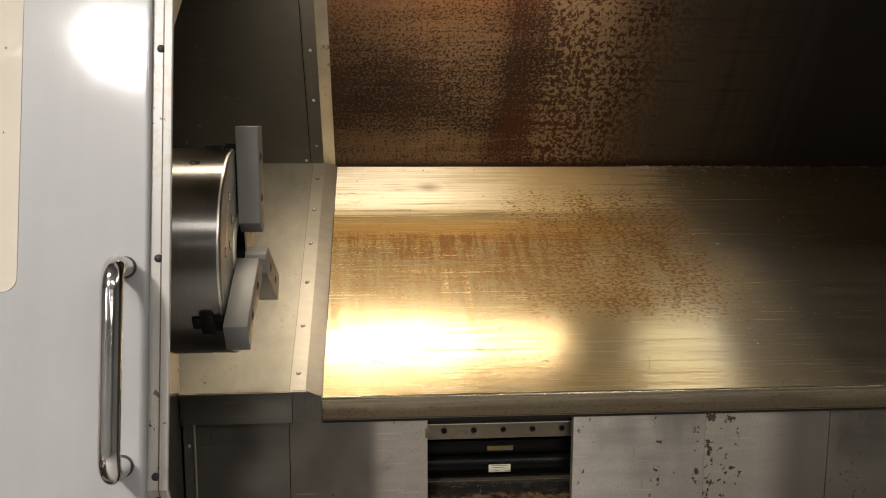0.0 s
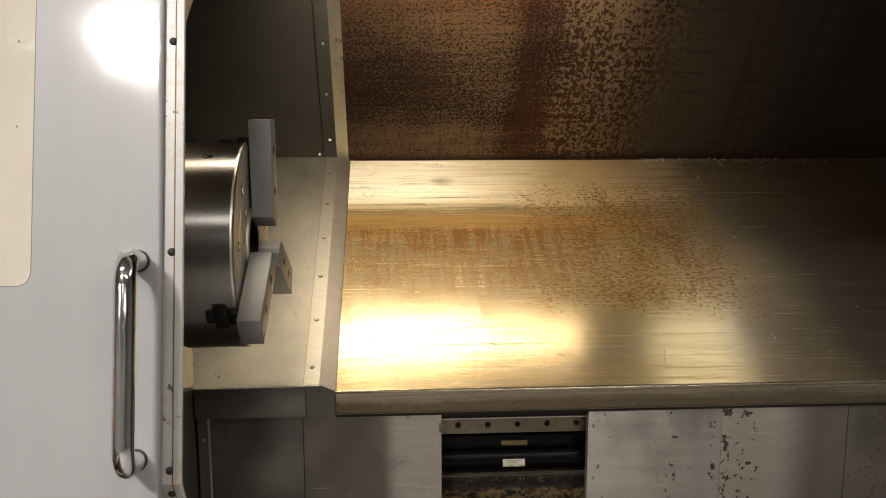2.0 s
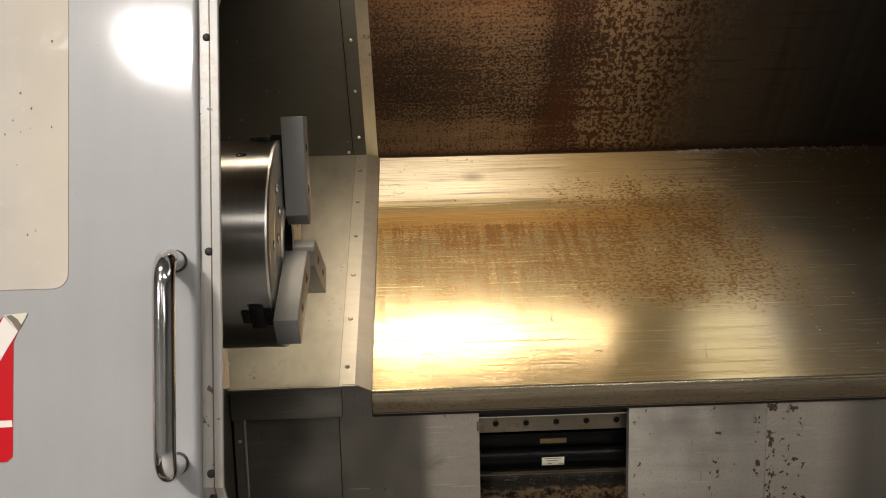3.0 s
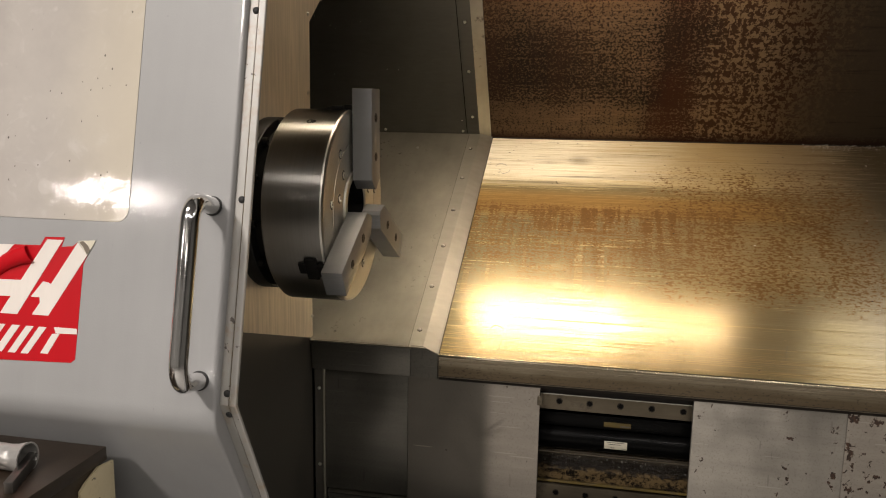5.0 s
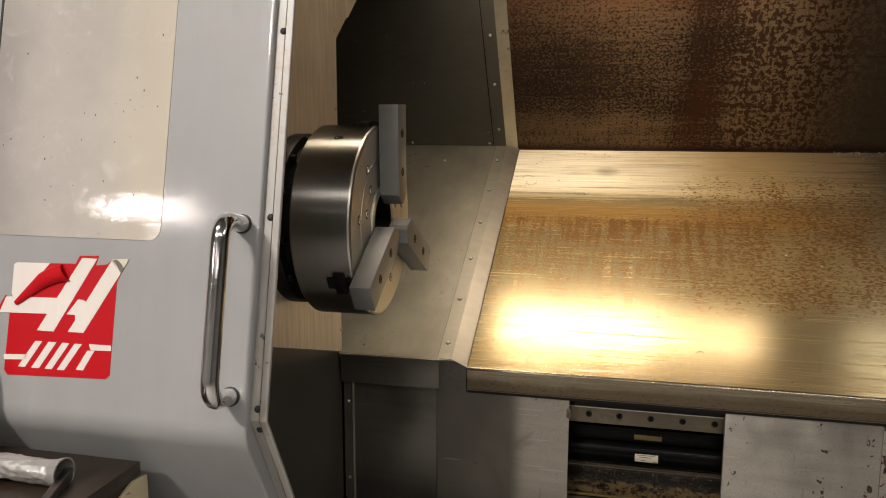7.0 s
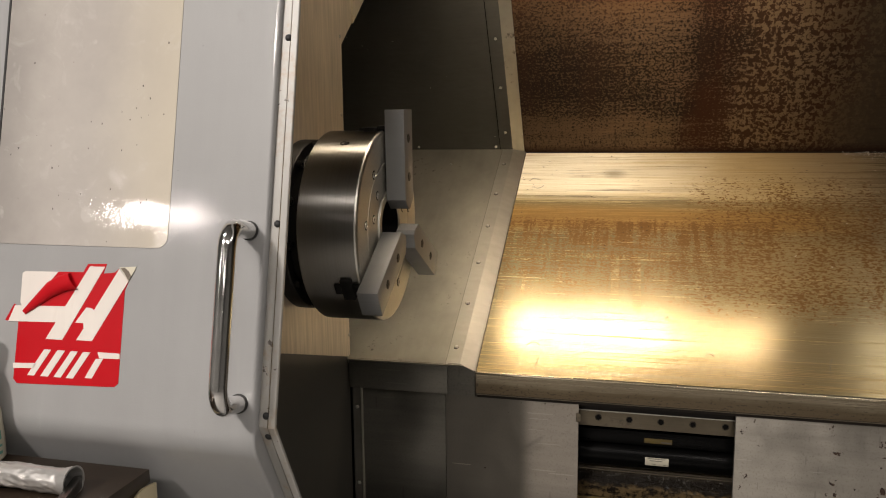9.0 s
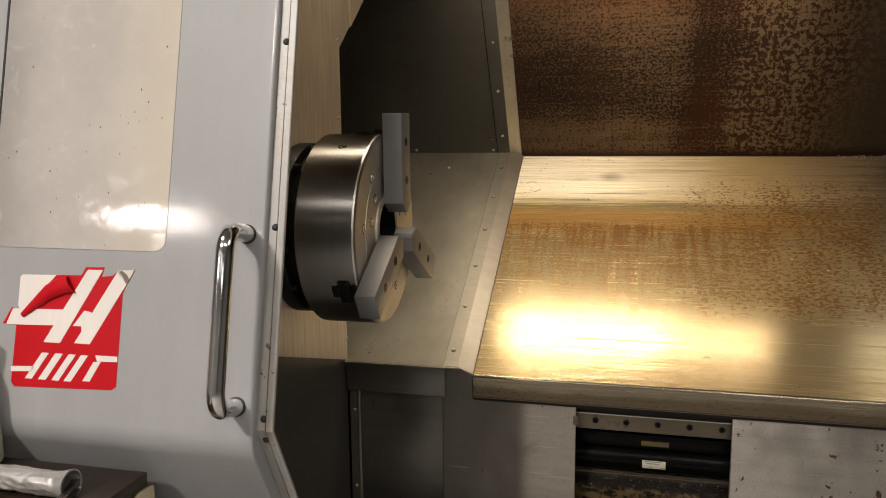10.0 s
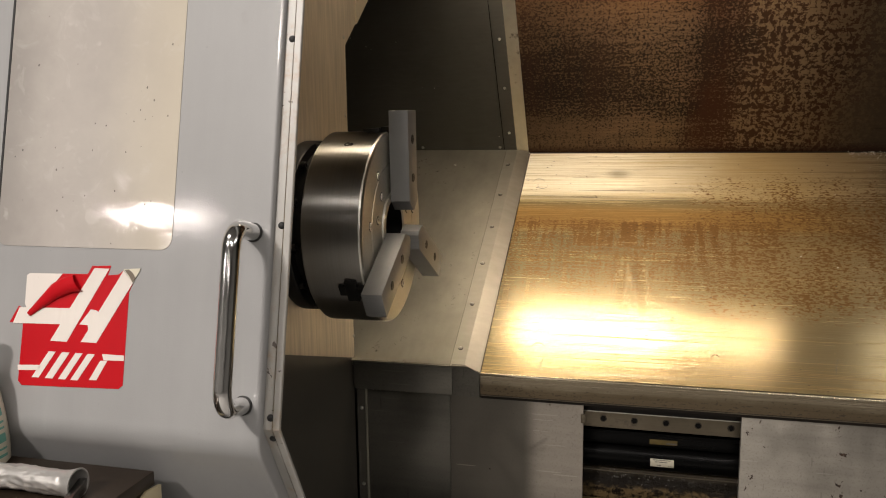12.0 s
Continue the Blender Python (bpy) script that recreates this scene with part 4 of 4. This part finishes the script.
part("bore", lathe([(-0.05, 0.0472), (-0.05, 0.0)], 64), BLACK, chuck, "dark bore")
part("bore_sleeve", lathe([(-0.049, 0.0465), (0.0008, 0.0465), (0.0008, 0.0485)], 96), BLACKOX, chuck)
part("back_plate", lathe([(-0.160, 0.12), (-0.160, 0.146), (-0.157, 0.1485), (-0.132, 0.1485), (-0.129, 0.1465), (-0.127, 0.132), (-0.102, 0.130), (-0.102, 0.10)], 128), BLACKOX, chuck, "black spindle flange")
part("spindle", lathe([(-0.20, 0), (-0.20, 0.12), (-0.152, 0.12), (-0.152, 0.1)], 96), BLACKOX, chuck)
for k in range(12):
    a = radians(30 * k + 8)
    if k == 0:
        cap = part("cap_screw", lathe([(-0.128, 0.0065), (-0.1205, 0.0065), (-0.1195, 0.0055), (-0.1195, 0.003), (-0.123, 0.0028), (-0.123, 0)], 16), BLACKOX, chuck, "", Matrix.Translation((0, 0.1395 * math.cos(a), 0.1395 * math.sin(a))))
    else:
        again(cap, Matrix.Translation((0, 0.1395 * math.cos(a), 0.1395 * math.sin(a))))
TURN0 = 91
first = {}


def jaw_parts():
    """One jaw with its sliding base, pointing along z."""
    slot = box((-0.030, -0.0125, 0.055), (0.0006, 0.0125, 0.1628))
    base = box((-0.014, -0.011, 0.060), (0.004, 0.011, 0.1715), 0.0008)
    box((-0.034, -0.020, 0.060), (-0.0145, 0.020, 0.1690), 0.0008, base)
    box((-0.046, -0.010, 0.060), (-0.0345, 0.010, 0.1675), 0.0008, base)
    body = prism([(-0.004, 0.030), (0.004, 0.030), (0.0235, 0.047), (0.0235, 0.198), (-0.0235, 0.198), (-0.0235, 0.047)], 0.0042, 0.038, bevel=0.0009)
    return slot, base, body


for k, a in enumerate((TURN0, TURN0 + 120, TURN0 + 240)):
    m = pose(0, 0, 0, a - 90)
    if k == 0:
        slot, base, body = jaw_parts()
        first = {"jaw_slot": part("jaw_slot", slot, BLACK, chuck, "black slot in the face", m), "master_jaw": part("master_jaw", base, BLACKOX, chuck, "black stepped sliding jaw", m), "jaw": part("jaw", body, JAW, chuck, "ground steel top jaw", m)}
        for z in (0.085, 0.150):
            for nm, prof, mat in (("counterbore", [(0.0384, 0.0), (0.0384, 0.0074), (0.0378, 0.0080)], BLACK), ("screw_head", [(0.0386, 0.0024), (0.0390, 0.0028), (0.0390, 0.0050), (0.0386, 0.0054)], BLACKOX)):
                first[nm, z] = part(nm, lathe(prof, 20, 0), mat, first["jaw"], "", Matrix.Translation((0, 0, z)))
    else:
        again(first["jaw_slot"], m)
        again(first["master_jaw"], m)
        j = again(first["jaw"], m)
        for z in (0.085, 0.150):
            again(first["counterbore", z], Matrix.Translation((0, 0, z)), j)
            again(first["screw_head", z], Matrix.Translation((0, 0, z)), j)
    for da, rr in ((38, 0.118), (82, 0.118), (45, 0.082), (75, 0.082)):
        w = radians(a + da)
        mm = Matrix.Translation((0, rr * math.cos(w), rr * math.sin(w)))
        if "hole" not in first:
            first["hole"] = part("face_hole", lathe([(0.0004, 0.0), (0.0004, 0.0072), (0.0, 0.008)], 20, 0), BLACK, chuck, "", mm)
            first["ring"] = part("face_screw", lathe([(0.0006, 0.003), (0.0016, 0.0034), (0.0016, 0.0056), (0.0006, 0.006)], 20, 0), BOLT, chuck, "", mm)
        else:
            again(first["hole"], mm)
            again(first["ring"], mm)
part("set_screw", lathe([(R - 0.002, 0.0058), (R + 0.0004, 0.0056), (R + 0.0004, 0.003), (R - 0.001, 0.0026), (R - 0.001, 0)], 20, 1), BLACKOX, chuck, "small recessed set screw", Matrix.Translation((-0.050, 0, 0)) @ pose(0, 0, 0, 118.5))
part("set_screw", lathe([(R - 0.002, 0.0046), (R + 0.0003, 0.0044), (R + 0.0003, 0)], 20, 1), BLACK, chuck, "", Matrix.Translation((-0.044, 0, 0)) @ pose(0, 0, 0, 118.5))

# ---- the sliding door ----
door = thing("sliding_door", "light grey enamelled sliding machine door with a clouded window", "door", DOOR)
DY = 0.926
curve = [(DY, 2.75), (DY, 2.2), (DY, 1.8), (DY, 1.45), (DY, 1.402)]
for i in range(13):
    w = radians(43.0 * i / 12)
    curve.append((DY + 0.05 - 0.05 * math.cos(w), 1.40 - 0.05 * math.sin(w)))
curve += [(curve[-1][0] + 0.003, curve[-1][1] - 0.00322), (curve[-1][0] + 0.27, curve[-1][1] - 0.2895)]
inward = []
for i in range(len(curve)):
    if i < 5:
        inward.append((1, 0))
    else:
        w = radians(43.0 * min(i - 5, 12) / 12)
        inward.append((math.cos(w), math.sin(w)))


def along_door(cols, line=None):
    """A sheet that follows the door's profile, or another line; cols: (x, depth behind the face)."""
    bm = bmesh.new()
    grid = [[bm.verts.new((x, y + q * n0, z + q * n1)) for x, q in cols] for (y, z), (n0, n1) in line or zip(curve, inward)]
    k = len(cols)
    for a, b in zip(grid, grid[1:]):
        for i in range(k):
            bm.faces.new((a[i], a[(i + 1) % k], b[(i + 1) % k], b[i]))
    bm.faces.new(grid[0])
    bm.faces.new(grid[-1][::-1])
    return bm


KINK, LEAN = 1.404, radians(41.0)
edge_line = [((DY, 2.75), (1, 0)), ((DY, KINK), (1, math.tan(LEAN / 2))), ((DY + 0.30, KINK - 0.30 * math.tan(radians(90) - LEAN)), (math.cos(LEAN), math.sin(LEAN)))]
fold = [(-0.2660 + 0.0040 * math.sin(radians(18 * i)), 0.0040 * (1 - math.cos(radians(18 * i)))) for i in range(6)]
part("face", along_door([(-1.9, 0.034), (-1.9, 0.0), (-0.70, 0.0), (-0.275, 0.0), (-0.2668, 0.0)] + fold + [(-0.2618, 0.034), (-0.70, 0.034)]), PAINT, door, "", None, 28)
part("flange", along_door([(-0.2616, 0.0125), (-0.2616, 0.0090), (-0.2502, 0.0090), (-0.2498, 0.0104), (-0.2488, 0.0104), (-0.2484, 0.0080), (-0.2402, 0.0080), (-0.2392, 0.0088), (-0.2392, 0.0125)], edge_line), TRIM, door, "soiled edge flange with a dirty seam")
part("seam_dirt", along_door([(-0.2500, 0.0110), (-0.2500, 0.0098), (-0.2486, 0.0098), (-0.2486, 0.0110)], edge_line), BRASS, door, "brown dirt in the flange seam")
bolt = part("bolt", dome(0.0048, 0.0036), RUBBER, door, "black bolt head", pose(-0.2525, DY + 0.0095, 1.907, 90))
for z in (1.6645, 1.422, 2.1495, 2.40):
    again(bolt, pose(-0.2525, DY + 0.0095, z, 90))
again(bolt, Matrix.Translation((-0.2525, DY + 0.0095 * math.cos(LEAN) + 0.020 * math.sin(LEAN), KINK + 0.0095 * math.sin(LEAN) - 0.020 * math.cos(LEAN))) @ pose(0, 0, 0, 90 + 41))
part("window_gasket", prism(rounded(-0.6775, -0.4022, 1.6278, 2.70, 0.017), DY - 0.0003, DY + 0.004, axis=1), GASKET, door, "thin grey window gasket")
# dark strip put in for the shadowed seam along the pane
part("shadow_gap", box((-0.6800, DY - 0.0013, 1.640), (-0.6768, DY + 0.002, 2.70)), RUBBER, door, "dark gap along the window")
part("window_pane", prism(rounded(-0.6762, -0.4026, 1.6281, 2.70, 0.016), DY - 0.0008, DY + 0.003, axis=1), PANE, door, "clouded yellowed plastic window pane")

def bent(p, q, r, n=8):
    """Handle: from the mount at p out to the bar and back to the mount at q."""
    out = Vector((0.0080, -0.066, 0))
    pts = [Vector(p), Vector(p) + out * 0.35]
    a, b = Vector(p) + out * 0.62, Vector(q) + out * 0.62
    t = out.normalized()
    for i in range(n + 1):
        w = math.pi / 2 * i / n
        pts.append(a + t * r * math.sin(w) + Vector((0, 0, -r)) * (1 - math.cos(w)))
    for i in range(n + 1):
        w = math.pi / 2 * (1 - i / n)
        pts.append(b + t * r * math.sin(w) + Vector((0, 0, r)) * (1 - math.cos(w)))
    return pts + [Vector(q) + out * 0.35, Vector(q)]


handle = part("handle", sweep(bent((-0.2860, DY - 0.002, 1.654), (-0.2860, DY - 0.002, 1.436), 0.027), 0.0111, 32), CHROME, door, "chrome bow handle")
for z in (1.654, 1.436):
    part("washer", lathe([(0.0, 0.0), (0.0, 0.0124), (-0.0022, 0.0124), (-0.0034, 0.0106), (-0.0034, 0.0)], 32, 1), RUBBER, handle, "black rubber washer", Matrix.Translation((-0.2860, DY - 0.0005, z)))

# ---- the torn emblem sticker on the door ----
sticker = thing("sticker", "torn red and white emblem sticker on the door", "sticker", DOOR)


def flat(name, pts, y, mat, label=""):
    return part(name, prism(pts, DY - y, DY - y + 0.0004, axis=1), mat, sticker, label)


flat("backing", [(-0.623, 1.522), (-0.624, 1.445), (-0.618, 1.439), (-0.467, 1.444), (-0.461, 1.449), (-0.461, 1.571), (-0.456, 1.583), (-0.472, 1.599), (-0.478, 1.594), (-0.495, 1.592), (-0.491, 1.605), (-0.520, 1.604), (-0.526, 1.593), (-0.565, 1.592), (-0.619, 1.539), (-0.632, 1.546), (-0.645, 1.523)], 0.0006, RED, "red vinyl")
flat("bare_patch", [(-0.618, 1.591), (-0.565, 1.592), (-0.615, 1.537), (-0.622, 1.549), (-0.622, 1.588)], 0.0011, WHITE, "white bare backing")
flat("stripe", [(-0.516, 1.601), (-0.493, 1.601), (-0.551, 1.501), (-0.577, 1.501), (-0.563, 1.524), (-0.639, 1.522), (-0.630, 1.544), (-0.550, 1.546)], 0.0012, WHITE)
flat("stripe", [(-0.471, 1.599), (-0.456, 1.583), (-0.505, 1.502), (-0.529, 1.502), (-0.519, 1.518), (-0.520, 1.525), (-0.533, 1.525), (-0.517, 1.546), (-0.509, 1.545), (-0.505, 1.543)], 0.0012, WHITE)
flat("loose_corner", [(-0.471, 1.601), (-0.446, 1.603), (-0.447, 1.599), (-0.456, 1.583)], 0.0014, LABEL, "lifted cream corner")
flat("torn_spot", [(-0.469, 1.600), (-0.463, 1.601), (-0.456, 1.596), (-0.452, 1.590), (-0.456, 1.584), (-0.462, 1.593)], 0.0018, GLUE, "torn brown backing")
flat("print_bar", [(-0.626, 1.466), (-0.588, 1.468), (-0.592, 1.461), (-0.625, 1.459)], 0.0012, WHITE)
for x, w in ((-0.578, 0.011), (-0.557, 0.012), (-0.536, 0.011), (-0.517, 0.011)):
    flat("print_bar", [(x, 1.487), (x + w, 1.487), (x + w - 0.024, 1.451), (x - 0.024, 1.451)], 0.0012, WHITE)
flat("print_bar", [(-0.495, 1.488), (-0.462, 1.488), (-0.461, 1.481), (-0.492, 1.480)], 0.0012, WHITE)
flat("print_bar", [(-0.497, 1.479), (-0.486, 1.480), (-0.501, 1.453), (-0.512, 1.453)], 0.0012, WHITE)
# the rolled-back flap
bm = bmesh.new()
rows = []
for i in range(9):
    f = i / 8
    p0 = Vector((-0.616, 0, 1.538)).lerp(Vector((-0.567, 0, 1.591)), f)
    if f > 0.8:
        p0 = Vector((-0.575, 0, 1.583)).lerp(Vector((-0.546, 0, 1.592)), (f - 0.8) / 0.2)
    r0 = 0.0025 + 0.0065 * f
    side = Vector((0.72, 0, -0.69)) if f < 0.75 else Vector((0.55, 0, -0.83))
    rows.append([bm.verts.new(p0 + side * (r0 + r0 * 1.5 * (1 - math.cos(radians(24 * k))) - r0) + Vector((0, DY - 0.002 - r0 * 0.9 * math.sin(radians(24 * k)), 0))) for k in range(9)])
for a, b in zip(rows, rows[1:]):
    for k in range(8):
        bm.faces.new((a[k], a[k + 1], b[k + 1], b[k]))
part("curled_flap", bm, RED, sticker, "red flap rolled back", None, 60)

# ---- bench beside the door ----
bench = thing("cabinet_bench", "cream steel cabinet with a brown plate top", "cabinet")
part("top", box((-1.5, 0.25, 1.117), (-0.4165, 0.859, 1.135), 0.0012), PLATE, bench, "brown oxidised steel plate")
part("body", box((-1.48, 0.27, 0.0), (-0.4185, 0.845, 1.117), 0.002), PLATE, bench)
part("side_panel", prism([(0.800, 0.0), (0.868, 0.0), (0.868, 1.113), (0.838, 1.1165), (0.812, 1.107), (0.800, 1.100)], -0.4180, -0.4135, bevel=0.0008), CREAM, bench, "chipped cream side panel")


def tin_tube():
    """A dented tin tube that lies along x, its mouth a little flared."""
    bm = bmesh.new()
    random.seed(4)
    n, seg = 130, 48
    rings, inner = [], []
    for i in range(n + 1):
        x = -0.42 + 0.42 * i / n
        ring, ring2 = [], []
        for k in range(seg):
            a = 2 * math.pi * k / seg
            r = 0.0158 + 0.0016 * noise.noise((x * 26, math.cos(a) * 1.6, math.sin(a) * 1.6)) - 0.0030 * abs(noise.noise((x * 60, math.cos(a) * 2.2, math.sin(a) * 2.2 + 5))) + 0.0009 * abs(noise.noise((x * 150, math.cos(a) * 5, math.sin(a) * 5)))
            if i > n - 5:
                r = 0.0152 + 0.0009 * (i - n + 5)
            ring.append(bm.verts.new((x, r * math.cos(a), r * math.sin(a))))
            ring2.append(bm.verts.new((x, (r - 0.0022) * math.cos(a), (r - 0.0022) * math.sin(a))))
        rings.append(ring)
        inner.append(ring2)
    for g in (rings, inner):
        for a, b in zip(g, g[1:]):
            for k in range(seg):
                bm.faces.new((a[k], a[(k + 1) % seg], b[(k + 1) % seg], b[k]))
    for a, b in ((rings[0], inner[0]), (rings[-1], inner[-1])):
        for k in range(seg):
            bm.faces.new((a[k], a[(k + 1) % seg], b[(k + 1) % seg], b[k]))
    return bm


tube = thing("tin_tube", "dented bright tin tube lying on the bench", "tube", Matrix.Translation((-0.461, 0.772, 1.1515)))
part("shell", tin_tube(), FOIL, tube, "", None, 60)
bar = thing("steel_bar", "short square steel bar leaning out of the tube", "steel bar", Matrix.Translation((-0.462, 0.772, 1.1445)) @ pose(0, 0, 0, 0, 0, -71) @ pose(0, 0, 0, 0, 2.5, 0))
part("shank", box((-0.02, -0.0052, -0.0080), (0.058, 0.0052, 0.0070), 0.0016), TOOL, bar)

bottle = thing("plastic_bottle", "milky plastic bottle with a green printed label", "bottle", Matrix.Translation((-0.661, 0.827, 1.135)))
PROFILE = [(0.0, 0.034), (0.004, 0.038), (0.030, 0.0385), (0.065, 0.0365), (0.100, 0.0315), (0.122, 0.025), (0.138, 0.017), (0.145, 0.013), (0.160, 0.013)]
part("body", lathe([(0.0, 0)] + PROFILE + [(0.160, 0)], 48, 2), PLASTIC, bottle)
part("cap", lathe([(0.1605, 0), (0.1605, 0.015), (0.180, 0.0145), (0.182, 0.013), (0.182, 0)], 32, 2), WHITE, bottle)
for z, h in ((0.012, 0.004), (0.022, 0.003), (0.032, 0.012), (0.050, 0.003), (0.058, 0.003), (0.068, 0.010), (0.084, 0.003)):
    bm = bmesh.new()
    r0, r1 = (float(np.interp(q, [p[0] for p in PROFILE], [p[1] for p in PROFILE])) + 0.0004 for q in (z, z + h))
    cols = [[bm.verts.new((rr * math.cos(radians(a)), rr * math.sin(radians(a)), zz)) for rr, zz in ((r0, z), (r1, z + h))] for a in range(-75, 16, 6)]
    for a, b in zip(cols, cols[1:]):
        bm.faces.new((a[0], b[0], b[1], a[1]))
    part("print_bar", bm, GREEN, bottle, "green print")

# ---- swarf ----
def chips(name, label, spots, m, seed, size=(0.0012, 0.0042)):
    """Small bent flakes of metal; spots: (x, y, z) on the sheet."""
    random.seed(seed)
    bm = bmesh.new()
    for x, y, z in spots:
        s, a = random.uniform(*size), random.uniform(0, 6.28)
        e = Vector((math.cos(a), math.sin(a), random.uniform(-0.2, 0.35))) * s
        f = Vector((-math.sin(a), math.cos(a), random.uniform(-0.3, 0.3))) * s * random.uniform(0.15, 0.45)
        up = Vector((0, 0, s * random.uniform(0.15, 0.5)))
        o = Vector((x, y, z + 0.0003))
        v = [bm.verts.new(p) for p in (o - e, o - e * 0.1 - f + up, o - e * 0.1 + f + up, o + e)]
        bm.faces.new((v[0], v[1], v[2]))
        bm.faces.new((v[1], v[3], v[2]))
    ob = part(name, bm, CHIP, None, "", m)
    return tagged(ob, label, "metal chips", "", "stuff")


random.seed(11)
heap = [(0.66 + abs(random.gauss(0.25, 0.35)), -abs(random.gauss(0, 0.012)) - 0.003, random.uniform(0, 0.003)) for _ in range(420)]
heap += [(random.uniform(0.70, 1.6), -random.uniform(0.01, 0.12) ** 1.0, 0) for _ in range(110)]
heap += [(random.uniform(0.5, 1.9), -random.uniform(0.05, 0.74), 0) for _ in range(90)]
chips("metal_chips", "fine bright metal chips along the foot of the back panel", heap, BED, 5)
random.seed(12)
chips("metal_chips", "stray bright chips stuck to the dark sheet", [(random.uniform(-0.55, -0.19), random.uniform(-0.55, -0.03), 0) for _ in range(16)], BED @ Matrix.Translation((0, -0.0095, 0)) @ pose(0, 0, 0, 90) @ Matrix.Diagonal((1, -1, 1, 1)), 6, (0.0012, 0.003))
random.seed(13)
chips("metal_chips", "oily chips on the ledge under the cylinder", [(random.uniform(0.09, 0.37), 1.575 + random.uniform(-0.010, 0.012), 0.866 + 0.012 * random.uniform(-1, 1)) for _ in range(220)], Matrix.Identity(4), 7, (0.0008, 0.0024))


def curl(x, s, r, a0, turn, label="thin dark curl of swarf on the sheet"):
    t = thing("swarf_curl", label, "swarf", BED, "swarf curls")
    pts = [(x + (r + 0.0004 * i) * math.cos(radians(a0 + turn * i / 12)), s + (r + 0.0004 * i) * math.sin(radians(a0 + turn * i / 12)), 0.0008 + 0.0006 * math.sin(i)) for i in range(13)]
    part("strand", sweep(pts, 0.0004, 6), INK, t)


for x, s, r, a0, turn in ((0.702, -0.72, 0.16, 168, 14), (0.122, -0.745, 0.12, 170, 16), (-0.075, -0.135, 0.012, 20, 150), (-0.068, -0.150, 0.010, 200, 170), (-0.01, -0.70, 0.011, 30, 150), (0.33, -0.70, 0.005, 10, 180), (0.20, -0.655, 0.003, 0, 300), (0.25, -0.60, 0.002, 0, 300), (0.31, -0.50, 0.14, 170, 10)):
    curl(x, s, r, a0, turn)
